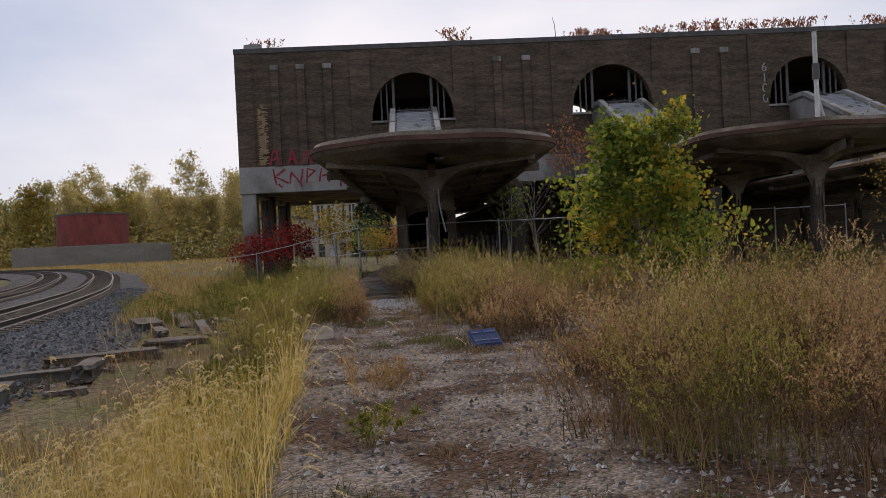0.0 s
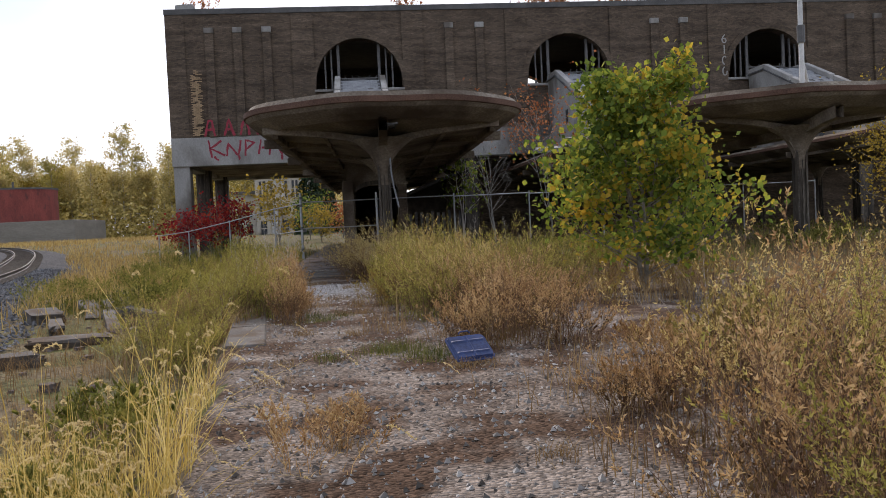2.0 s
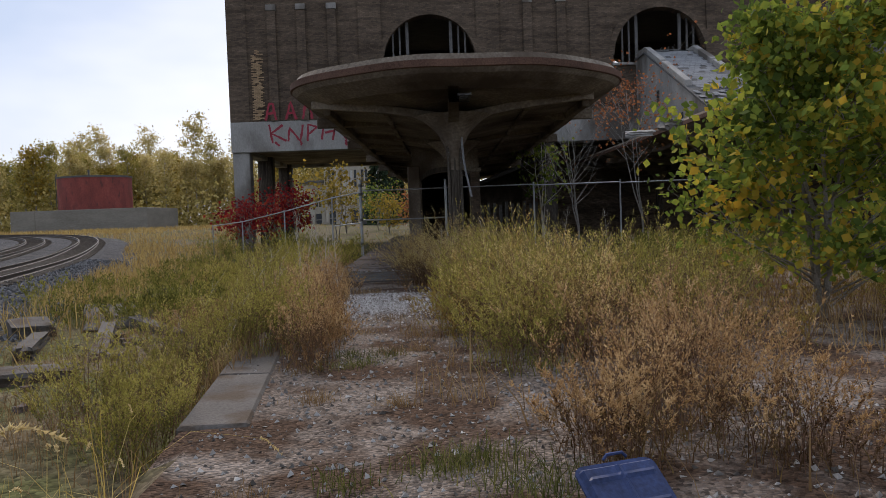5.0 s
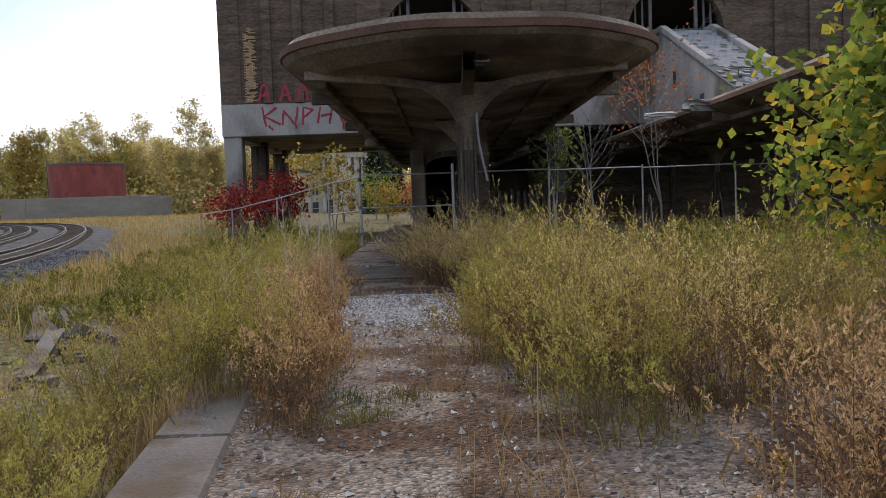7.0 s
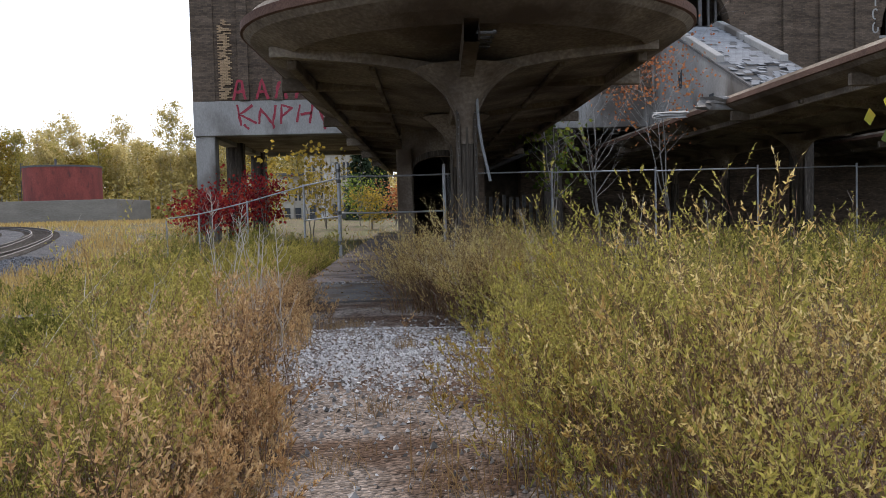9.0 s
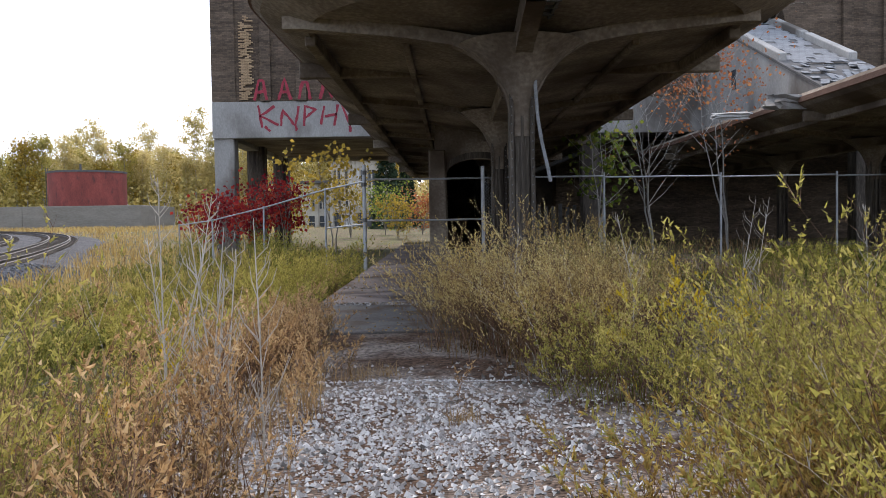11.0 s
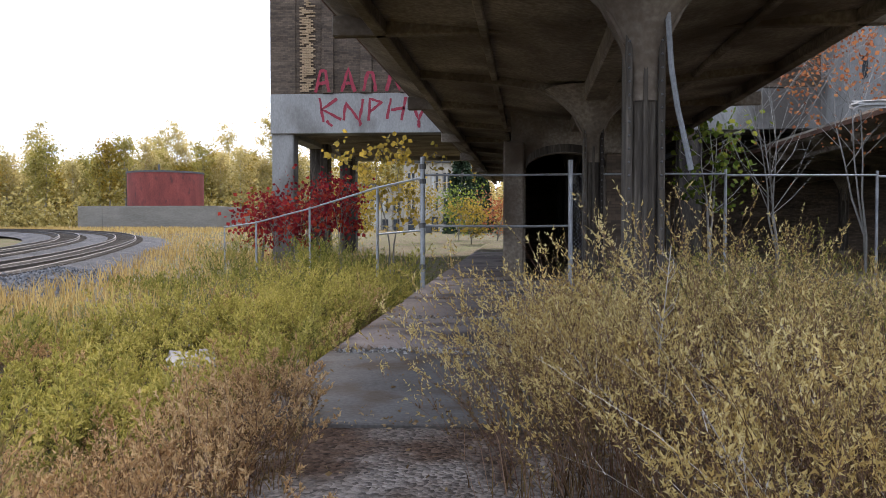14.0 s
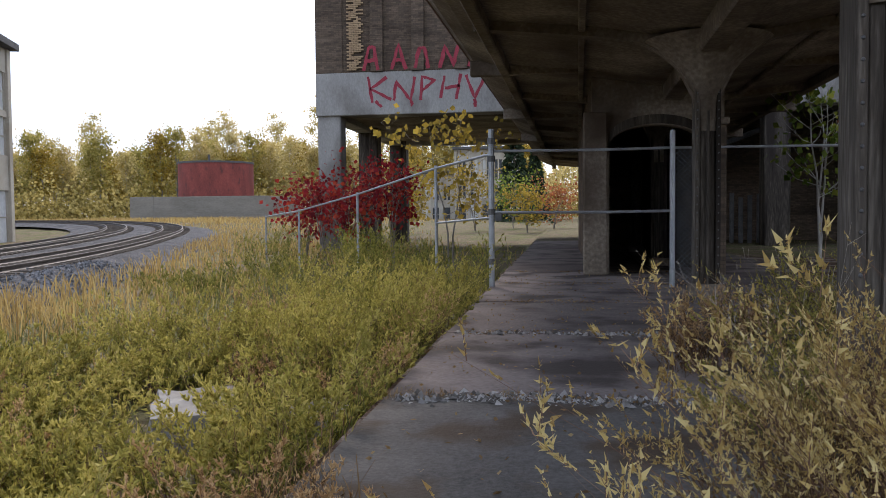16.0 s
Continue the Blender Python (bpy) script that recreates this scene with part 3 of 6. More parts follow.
# ---- headhouse under the canopy ----
hx0, hx1, hy0, hy1, hz = -0.1, 2.5, 39.0, 52.0, 4.1
head = thing("headhouse", "brick stair headhouse with an arched dark doorway", "building")
DOOR0, DOOR1, DOOR_Z = 0.25, 2.12, 2.62
bm = bmesh.new()
arch = [(DOOR0 + (DOOR1 - DOOR0) * (0.5 - 0.5 * math.cos(math.pi * k / 20)), DOOR_Z + 0.42 * math.sin(math.pi * k / 20)) for k in range(21)]
flat = [[(hx0, 0), (DOOR0, 0), (DOOR0, DOOR_Z), (DOOR0, hz), (hx0, hz)], [(DOOR1, 0), (hx1, 0), (hx1, hz), (DOOR1, hz), (DOOR1, DOOR_Z)]]
flat += [[p, q, (q[0], hz), (p[0], hz)] for p, q in zip(arch, arch[1:])]
for q in flat:
    bm.faces.new([bm.verts.new((x, hy0, z)) for x, z in q])
bmesh.ops.remove_doubles(bm, verts=bm.verts[:], dist=0.001)
made = bmesh.ops.extrude_face_region(bm, geom=bm.faces[:])
bmesh.ops.translate(bm, verts=[v for v in made["geom"] if isinstance(v, bmesh.types.BMVert)], vec=(0, 0.35, 0))
bmesh.ops.recalc_face_normals(bm, faces=bm.faces[:])
part("wall", bm, "shell", head, "stained rendered front wall with an arched doorway")
lintel = bmesh.new()
for p, q in zip(arch, arch[1:]):
    quad = [lintel.verts.new((x, hy0 + d, z + up)) for x, z in (p, q) for d in (-0.05, -0.003) for up in (0.02, 0.2)]
    for f in ((0, 1, 3, 2), (4, 6, 7, 5), (0, 4, 5, 1), (2, 3, 7, 6), (0, 2, 6, 4), (1, 5, 7, 3)):
        lintel.faces.new([quad[i] for i in f])
bmesh.ops.remove_doubles(lintel, verts=lintel.verts[:], dist=0.001)
part("arch", lintel, "column", head, "moulded concrete arch over the doorway")
for x0 in (hx0, hx1 - 0.35):
    part("wall", boxes([(x0, x0 + 0.35, hy0 + 0.352, hy1, 0, hz)]), "brick_side", head)
part("wall", boxes([(hx0 + 0.352, hx1 - 0.352, hy1 - 0.35, hy1, 0, hz)]), "brick", head)
part("pier", boxes([(hx0 - 0.18, 0.2, hy0 - 0.22, hy0 - 0.002, 0, 3.3)], 0.03), "shell", head, "concrete pier beside the doorway")
part("pier", boxes([(2.14, 2.52, hy0 - 0.14, hy0 - 0.002, 0, 3.0)], 0.02), "brick", head, "red brown brick pier")
part("cap", boxes([(2.09, 2.57, hy0 - 0.18, hy0 - 0.002, 3.004, 3.14)], 0.02), "shell", head)


# ---- fence and gate ----
def chain_link(x0, x1, z0, z1, y, mesh=0.09, r=0.0032):
    """Diagonal wires in a frame, as thin flat strips in two directions."""
    verts, faces = [], []
    w, h = x1 - x0, z1 - z0
    for s in (1, -1):
        for k in np.arange(-h, w, mesh):
            a, b = max(k, 0), min(k + h, w)
            if b - a < 0.02:
                continue
            pa, pb = (a, a - k), (b, b - k)
            if s < 0:
                pa, pb = (w - pa[0], pa[1]), (w - pb[0], pb[1])
            n = len(verts)
            for px, pz in (pa, pb):
                verts += [(x0 + px, y - r, z0 + pz - r * 1.4), (x0 + px, y - r, z0 + pz + r * 1.4), (x0 + px, y + r, z0 + pz)]
            faces += [(n, n + 1, n + 4, n + 3), (n + 1, n + 2, n + 5, n + 4), (n + 2, n, n + 3, n + 5)]
    return mesh_of("chain_link", verts, faces, ("steel",))


GY = 35.95
mesh_panel = new("fence_mesh", chain_link(1.15, 1.62, 0.05, 2.3, GY + 0.03, 0.085, 0.002))
tagged(mesh_panel, "galvanised chain-link mesh beside the gate post", "fence mesh")
gate = thing("gate", "galvanised pipe gate frame standing across the platform", "gate")
part("post", tube([(-1.9, GY, -0.1), (-1.9, GY, 2.7)], 0.05), "steel", gate, "tall galvanised gate post with hinges")
part("post", tube([(1.1, GY, -0.1), (1.1, GY, 2.62)], 0.045), "steel", gate)
for z in (2.33, 1.29):
    part("rail", tube([(-1.85, GY, z), (0, GY, z - 0.012), (1.06, GY, z)], 0.024), "steel", gate)
for z in (0.45, 1.3, 2.2, 2.5):
    part("hinge", tube([(-1.9, GY, z - 0.05), (-1.9, GY, z + 0.05)], 0.068), "dark_steel", gate)
part("latch", boxes([(-1.84, -1.72, GY - 0.05, GY + 0.05, 1.14, 1.28)], 0.01), "dark_steel", gate, "dark padlocked latch")

fence = thing("fence", "galvanised chain-link fence between the platforms", "fence")
fence_line = [(1.1, GY), (4.3, GY + 0.6), (7.6, GY + 1.3), (10.9, GY + 1.6), (14.2, GY + 1.9), (17.5, GY + 2.1), (21, GY + 2.3)]
for x, y in fence_line[1:]:
    part("post", tube([(x, y, -0.1), (x, y, 2.45)], 0.032), "steel", fence)
for a, b in zip(fence_line, fence_line[1:]):
    part("rail", tube([(*a, 2.33), (*b, 2.36)], 0.022), "steel", fence)
left_fence = thing("fence", "sagging pipe fence running down the bank", "fence")
line2 = [(-1.9, GY, 2.28, 0), (-3.1, GY + 1.6, 2.15, -0.3), (-5.4, GY + 4.6, 1.75, -0.45), (-7.8, GY + 7.6, 1.4, -0.45), (-10.0, GY + 11, 1.25, -0.45)]
for a, b in zip(line2, line2[1:]):
    part("rail", tube([a[:3], b[:3]], 0.024), "steel", left_fence)
for x, y, z, g in line2[1:]:
    part("post", tube([(x, y, g), (x, y, z + 0.05)], 0.03), "steel", left_fence)
part("rail", tube([(-1.9, GY, 1.2), (-3.1, GY + 1.6, 1.1)], 0.02), "steel", left_fence)


# ---- tank on its concrete base ----
def tank():
    t = thing("storage_tank", "rust red round steel tank inside a concrete wall", "tank")
    cx, cy, r, z0, z1 = -58.6, 154.5, 6.2, 0.4, 10.3
    bm = bmesh.new()
    bmesh.ops.create_cone(bm, cap_ends=True, segments=64, radius1=r, radius2=r, depth=z1 - z0, matrix=Matrix.Translation((cx, cy, (z0 + z1) / 2)))
    part("drum", bm, "rust", t, "rust red steel drum")
    bm = bmesh.new()
    bmesh.ops.create_cone(bm, cap_ends=True, segments=64, radius1=r + 0.12, radius2=r + 0.12, depth=0.3, matrix=Matrix.Translation((cx, cy, z1 + 0.03)))
    part("rim", bm, "dark_steel", t, "dark steel rim")
    part("vent", tube([(cx + 1, cy - 5, z1), (cx + 1, cy - 5, z1 + 1.2)], 0.18), "dark_steel", t)
    part("ladder", boxes([(cx - r * 0.97 - 0.3, cx - r * 0.97 - 0.2, cy - 1.6, cy - 1.5, 3, z1 + 0.9), (cx - r * 0.97 - 0.3, cx - r * 0.97 - 0.2, cy - 1.0, cy - 0.9, 3, z1 + 0.9)]), "dark_steel", t)
    for x0, x1 in ((-69.4, -65.3), (-65.28, -46.6)):
        part("containment_wall", boxes([(x0, x1, cy - 9.0, cy - 8.6, -0.3, 4.6)], 0.05), "tank_wall", t, "pale concrete containment wall")
    for x0 in (-69.4, -47.0):
        part("containment_wall", boxes([(x0, x0 + 0.4, cy - 8.58, cy + 8, -0.3, 4.6)], 0.05), "tank_wall", t)


tank()


# ---- plants ----
def leaf_material(name, stops, see=0.35, patch=1.3, island=0.13):
    stops = [(0.5 + (p - 0.5) * 0.62, (c[0] * 1.05, c[1] * 0.99, c[2] * 0.80)) for p, c in stops]
    return material(name, stops, scale=patch, fine=3.0, rough=0.8, bump=0.0, island=island, see=see)


M["weed"] = leaf_material("dry gold weed", [(0.26, (0.11, 0.07, 0.025)), (0.42, (0.28, 0.185, 0.06)), (0.58, (0.38, 0.295, 0.115)), (0.74, (0.24, 0.245, 0.075))])
M["rust_weed"] = leaf_material("reddish dry weed", [(0.26, (0.17, 0.095, 0.055)), (0.5, (0.34, 0.215, 0.125)), (0.74, (0.50, 0.37, 0.23))])
M["green_weed"] = leaf_material("olive green weed", [(0.26, (0.075, 0.08, 0.022)), (0.5, (0.165, 0.175, 0.045)), (0.74, (0.31, 0.29, 0.095))])
M["gold_weed"] = leaf_material("yellow green weed", [(0.26, (0.15, 0.12, 0.045)), (0.5, (0.32, 0.27, 0.10)), (0.74, (0.50, 0.425, 0.20))])
M["stem"] = material("red brown weed stems", [(0.3, (0.09, 0.045, 0.03)), (0.7, (0.26, 0.16, 0.10))], 3, 30, island=0.2, bump=0.0)
M["plume"] = leaf_material("golden feathery plume", [(0.26, (0.30, 0.20, 0.085)), (0.5, (0.50, 0.385, 0.17)), (0.74, (0.66, 0.57, 0.32))], see=0.45)
M["green_plume"] = leaf_material("yellow green feathery plume", [(0.26, (0.19, 0.18, 0.05)), (0.5, (0.33, 0.31, 0.09)), (0.74, (0.47, 0.42, 0.16))], see=0.45)
M["pink_plume"] = leaf_material("tawny pink dry plume", [(0.26, (0.26, 0.155, 0.085)), (0.5, (0.42, 0.28, 0.16)), (0.74, (0.56, 0.42, 0.27))], see=0.45)
# Brown of withered leaves, darkened further for the shade inside a bush.
M["withered"] = leaf_material("withered brown leaves darkened as inner shade", [(0.26, (0.06, 0.035, 0.02)), (0.5, (0.12, 0.075, 0.04)), (0.74, (0.19, 0.14, 0.065))], see=0.25)
M["flower"] = leaf_material("yellow flower", [(0.26, (0.45, 0.33, 0.03)), (0.74, (0.65, 0.52, 0.05))])
M["straw"] = leaf_material("straw grass", [(0.26, (0.24, 0.165, 0.075)), (0.5, (0.38, 0.28, 0.125)), (0.74, (0.48, 0.38, 0.19))])
M["foxtail"] = leaf_material("yellow foxtail grass", [(0.26, (0.28, 0.20, 0.06)), (0.5, (0.47, 0.36, 0.12)), (0.74, (0.64, 0.53, 0.26))], see=0.5)
M["seed"] = leaf_material("pale seed head", [(0.2, (0.50, 0.40, 0.22)), (0.8, (0.72, 0.63, 0.44))], see=0.5)
M["brown_grass"] = leaf_material("dead brown grass", [(0.26, (0.13, 0.085, 0.05)), (0.5, (0.22, 0.15, 0.09)), (0.74, (0.32, 0.24, 0.15))])
M["green_grass"] = leaf_material("short green grass", [(0.26, (0.05, 0.06, 0.02)), (0.5, (0.10, 0.115, 0.04)), (0.74, (0.19, 0.18, 0.075))])
M["dead_stem"] = material("bleached dead stems", [(0.3, (0.30, 0.26, 0.21)), (0.7, (0.52, 0.47, 0.40))], 3, 30, island=0.2, bump=0.0)
M["poplar_leaf"] = leaf_material("poplar leaf", [(0.25, (0.075, 0.12, 0.03)), (0.45, (0.165, 0.235, 0.05)), (0.6, (0.29, 0.31, 0.055)), (0.78, (0.47, 0.32, 0.05))], see=0.55, patch=0.8)
M["green_leaf"] = leaf_material("fresh green leaf", [(0.26, (0.06, 0.10, 0.02)), (0.5, (0.13, 0.19, 0.04)), (0.74, (0.26, 0.29, 0.06))], see=0.4)
M["yellow_leaf"] = leaf_material("autumn yellow leaf", [(0.26, (0.14, 0.11, 0.03)), (0.5, (0.30, 0.23, 0.05)), (0.74, (0.42, 0.31, 0.07))], see=0.4)
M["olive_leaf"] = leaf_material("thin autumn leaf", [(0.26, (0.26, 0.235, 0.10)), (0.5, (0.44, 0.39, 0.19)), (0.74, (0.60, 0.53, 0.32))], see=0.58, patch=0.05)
M["wood_leaf"] = leaf_material("yellow green woodland leaf", [(0.26, (0.16, 0.16, 0.05)), (0.5, (0.30, 0.28, 0.09)), (0.74, (0.44, 0.38, 0.16))], see=0.55, patch=0.05)
M["red_leaf"] = leaf_material("scarlet sumac leaf", [(0.26, (0.10, 0.010, 0.016)), (0.5, (0.24, 0.018, 0.028)), (0.74, (0.38, 0.06, 0.035))], see=0.4)
M["orange_leaf"] = leaf_material("rusty orange leaf", [(0.26, (0.20, 0.07, 0.035)), (0.5, (0.34, 0.13, 0.07)), (0.74, (0.42, 0.20, 0.09))], see=0.35)
M["conifer"] = leaf_material("dark conifer needles", [(0.2, (0.015, 0.03, 0.02)), (0.8, (0.05, 0.075, 0.045))], see=0.1)

rng = np.random.default_rng(7)


class Sheaf:
    """Collects ribbons and leaves as arrays, and turns them into one mesh."""

    def __init__(self):
        self.v, self.f, self.m, self.n = [], [], [], 0

    def add(self, verts, faces, mat):
        verts = np.asarray(verts).reshape(-1, 3)
        self.v.append(verts)
        self.f += (np.asarray(faces) + self.n).tolist()
        self.m += [mat] * len(faces)
        self.n += len(verts)

    def strips(self, pts, width, mat):
        """Tapered ribbons along pts (N, K, 3), each turned at random."""
        N, K, _ = pts.shape
        a = rng.uniform(0, math.tau, N)
        side = np.stack([np.cos(a), np.sin(a), 0 * a], -1)[:, None, :]
        w = (np.asarray(width).reshape(-1, 1, 1)) * np.linspace(1, 0.25, K)[None, :, None]
        verts = np.stack([pts - side * w, pts + side * w], 2).reshape(N, K * 2, 3)
        i = np.arange(N)[:, None] * K * 2 + np.arange(K - 1)[None, :] * 2
        faces = np.stack([i, i + 1, i + 3, i + 2], -1).reshape(-1, 4)
        self.add(verts, faces, mat)

    def leaves(self, at, way, length, width, mat, shape=4):
        """Small blades at points, along directions."""
        N = len(at)
        way = way / np.maximum(np.linalg.norm(way, axis=1), 1e-6)[:, None]
        ref = rng.normal(size=(N, 3))
        side = np.cross(way, ref)
        side /= np.maximum(np.linalg.norm(side, axis=1), 1e-6)[:, None]
        L, W = np.asarray(length).reshape(-1, 1), np.asarray(width).reshape(-1, 1)
        if shape == 3:
            verts = np.stack([at - side * W, at + side * W, at + way * L], 1)
            faces = np.arange(N * 3).reshape(N, 3)
        else:
            verts = np.stack([at, at + way * L * 0.45 + side * W, at + way * L, at + way * L * 0.45 - side * W], 1)
            faces = np.arange(N * 4).reshape(N, 4)
        self.add(verts, faces, mat)

    def mesh(self, name, mats):
        return mesh_of(name, np.concatenate(self.v).tolist(), self.f, mats, self.m)

    def object(self, name, mats, label, category, kind="stuff"):
        ob = new(name, self.mesh(name, mats))
        return tagged(ob, label, category, kind=kind)


def clumped(n, x0, x1, y0, y1, tight=0.5, keep=None, per=85):
    """Stems in mounds on the ground: place, the way out from the mound's middle, and a share of the full height."""
    n = int(n * 0.8)
    k = max(2, n // per)
    cx, cy = rng.uniform(x0, x1, k), rng.uniform(y0, y1, k)
    wide_k, tall_k = tight * rng.uniform(0.4, 0.95, k), rng.uniform(0.5, 1.25, k)
    pick = rng.integers(0, k, n)
    off = rng.normal(0, 1, (n, 2))
    x = cx[pick] + off[:, 0] * wide_k[pick]
    y = cy[pick] + off[:, 1] * wide_k[pick]
    far = np.linalg.norm(off, axis=1)
    share = tall_k[pick] * np.clip(1.08 - 0.2 * far, 0.35, 1)
    base = np.concatenate([np.stack([x, y, ground_z(x, y) - 0.02], -1), off * 0.26, share[:, None]], 1)
    return base if keep is None else base[keep(x, y)]


def weeds(sheaf, base, height, lean=0.25, branches=10, leaves=6, leaf=(0.027, 0.0048), wind=(0.06, 0.0), start=0.1, stem_w=0.0026, spread=0.5, tip_slot=None, upright=1.0, loose=0.42):
    """Feathery tall weeds: a stem, slim side branches, and narrow leaves on them. Slots: 0 leaf, 1 stem."""
    N = len(base)
    if not N:
        return
    h = height * rng.uniform(0.75, 1.12, N)
    bend = rng.normal(0, lean * 0.7, (N, 2)) + np.array(wind)
    if base.shape[1] == 6:
        h, bend = h * base[:, 5], bend + base[:, 3:5]
        base = base[:, :3]

    def along(u, who):
        out_p = base[who].copy()
        out_p[:, :2] += bend[who] * (h[who] * u ** 1.8)[:, None]
        out_p[:, 2] += h[who] * u * (1 - 0.12 * u * np.linalg.norm(bend[who], axis=1))
        return out_p

    tip_x = base[:, 0] + bend[:, 0] * h * 1.1
    tip_y = base[:, 1] + bend[:, 1] * h * 1.1
    line = np.interp(tip_y, [0, 5, 9, 13, 17, 20, 22], [0.4, 0.42, 0.2, 0.1, -0.18, -0.23, -0.73])
    clear = (np.abs(tip_x - line) > 0.25 + 0.35 * h) | (tip_y > 23.0) | (h < 0.4)
    base, h, bend = base[clear], h[clear], bend[clear]
    N = len(base)
    if not N:
        return
    low = np.repeat(base, 2, 0) + rng.normal(0, 0.05, (N * 2, 3)) * np.array([1, 1, 0])
    blades(sheaf, low, 0.3 * float(np.mean(h)), 0.0045, 0.7)
    who = np.arange(N)
    stem = np.stack([along(np.full(N, u), who) for u in np.linspace(0, 1, 5)], 1)
    sheaf.strips(stem, np.full(N, stem_w), 1)
    who = np.repeat(who, branches)
    B = len(who)
    u = start + (1 - start) * rng.uniform(0, 1, B) ** 0.8
    root = along(u, who)
    az = rng.uniform(0, math.tau, B)
    up = rng.uniform(0.8, 2.2, B) * upright
    way = np.stack([np.cos(az), np.sin(az), up], -1) + np.concatenate([bend[who] * 1.2, np.zeros((B, 1))], 1)
    way /= np.linalg.norm(way, axis=1)[:, None]
    L = h[who] * (spread * (1 - u) + 0.07) * rng.uniform(0.6, 1.2, B)
    tip = root + way * L[:, None]
    sheaf.strips(np.stack([root, tip], 1), np.full(B, stem_w * 0.5), 1)
    t = rng.uniform(0.1, 1.05, (B, leaves))
    at = (root[:, None, :] + (tip - root)[:, None, :] * t[..., None]).reshape(-1, 3)
    d = np.repeat(way, leaves, 0) + rng.normal(0, loose, (B * leaves, 3))
    size = leaf[0] * rng.uniform(0.5, 1.4, B * leaves)
    wide = size * leaf[1] / leaf[0]
    if tip_slot is None:
        sheaf.leaves(at, d, size, wide, 0, 3)
        return
    # Paler tips over darker lower leaves also put light and inner shade into colour.
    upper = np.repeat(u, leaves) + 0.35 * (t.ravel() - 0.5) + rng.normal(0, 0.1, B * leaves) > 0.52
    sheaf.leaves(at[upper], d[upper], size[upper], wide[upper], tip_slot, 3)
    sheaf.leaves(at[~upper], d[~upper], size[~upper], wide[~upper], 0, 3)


def mounds(sheaf, spots, per=92, wind=(-0.16, -0.06), leaf=(0.019, 0.0042), **more):
    """Bushes of arching stems that fan out from one root: each spot is (x, y, radius, height)."""
    for x0, y0, r, h in spots:
        n = int(per * (0.55 + r))
        off = rng.normal(0, 1, (n, 2))
        far = np.linalg.norm(off, axis=1)
        off *= (np.minimum(far, 2.0) / far)[:, None]
        far = np.minimum(far, 2.0)
        x, y = x0 + off[:, 0] * r * 0.5, y0 + off[:, 1] * r * 0.5
        share = np.clip(1.16 - 0.14 * far, 0.4, 1.15) * (0.5 + 0.55 * rng.random(n) ** 0.7)
        base = np.concatenate([np.stack([x, y, ground_z(x, y) - 0.02], -1), off * 0.36 * r / max(h, 0.5), share[:, None]], 1)
        gust = (wind[0] + rng.normal(0, 0.09), wind[1] + rng.normal(0, 0.09))
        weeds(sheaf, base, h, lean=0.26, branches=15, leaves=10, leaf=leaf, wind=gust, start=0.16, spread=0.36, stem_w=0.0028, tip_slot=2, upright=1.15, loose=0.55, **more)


def blades(sheaf, base, height, width=0.004, spread=0.35, droop=0.6, mat=0):
    """Grass blades that arch over."""
    N = len(base)
    if not N:
        return np.zeros((0, 3)), np.zeros((0, 3))
    base = base[:, :3]
    h = height * rng.uniform(0.5, 1.15, N)
    az = rng.uniform(0, math.tau, N)
    out_w = np.abs(rng.normal(0, spread, N))
    pts = []
    for u in (0, 0.35, 0.7, 1.0):
        p = base.copy()
        p[:, 0] += np.cos(az) * out_w * h * u ** 1.7
        p[:, 1] += np.sin(az) * out_w * h * u ** 1.7
        p[:, 2] += h * (u - droop * 0.35 * out_w * u ** 3)
        pts.append(p)
    sheaf.strips(np.stack(pts, 1), np.full(N, width), mat)
    return pts[-1], pts[-1] - pts[-2]


def seed_heads(sheaf, at, way, length, mat):
    """Nodding bristly heads: short spines round a drooping axis."""
    N, K = len(at), 50
    t = rng.uniform(0, 1, (N, K))
    way = way / np.linalg.norm(way, axis=1)[:, None]
    flat = way.copy()
    flat[:, 2] = 0
    flat /= np.maximum(np.linalg.norm(flat, axis=1), 1e-3)[:, None]
    p = at[:, None, :] + way[:, None, :] * (t * length)[..., None] + flat[:, None, :] * (t ** 2 * length * 0.5)[..., None]
    p[..., 2] -= t ** 2 * length * 0.95
    d = rng.normal(0, 1, (N * K, 3)) + np.repeat(way, K, 0) * 0.6
    sheaf.leaves(p.reshape(-1, 3), d, np.full(N * K, 0.013), np.full(N * K, 0.0034), mat, 3)


def off_path(x, y):
    """Keeps plants off the trodden strip along the platform."""
    lo = np.interp(y, [0, 5, 9, 12, 14, 17, 20, 22, 24, 26, 40], [-0.2, -0.1, -0.5, -0.75, -0.45, -0.55, -0.8, -1.1, -1.45, -1.75, -1.9])
    hi = np.interp(y, [0, 5, 9, 12, 14, 17, 22, 26, 29, 40], [2.2, 1.55, 1.25, 0.75, 0.45, 0.32, 0.15, -0.05, 0.9, 3.6])
    lo = lo + 0.1 * np.sin(y * 2.1) + 0.06 * np.sin(y * 5.3)
    hi = hi + 0.22 * np.sin(y * 1.7 + 1) + 0.12 * np.sin(y * 4.1)
    bare = (x > 2.3) & (x < 7) & (y > 9.6) & (y < 14.2) & (x + 0.5 * (y - 9.6) > 2.6)
    return ((x < lo) | (x > hi)) & ~bare & ~((np.abs(x - 1.15) < 0.55) & (y > 9.2) & (y < 10.6))


def on_bank(x, y):
    return (x < edge_x(y) - 0.05) & (x > track_x(y) + 2.2)


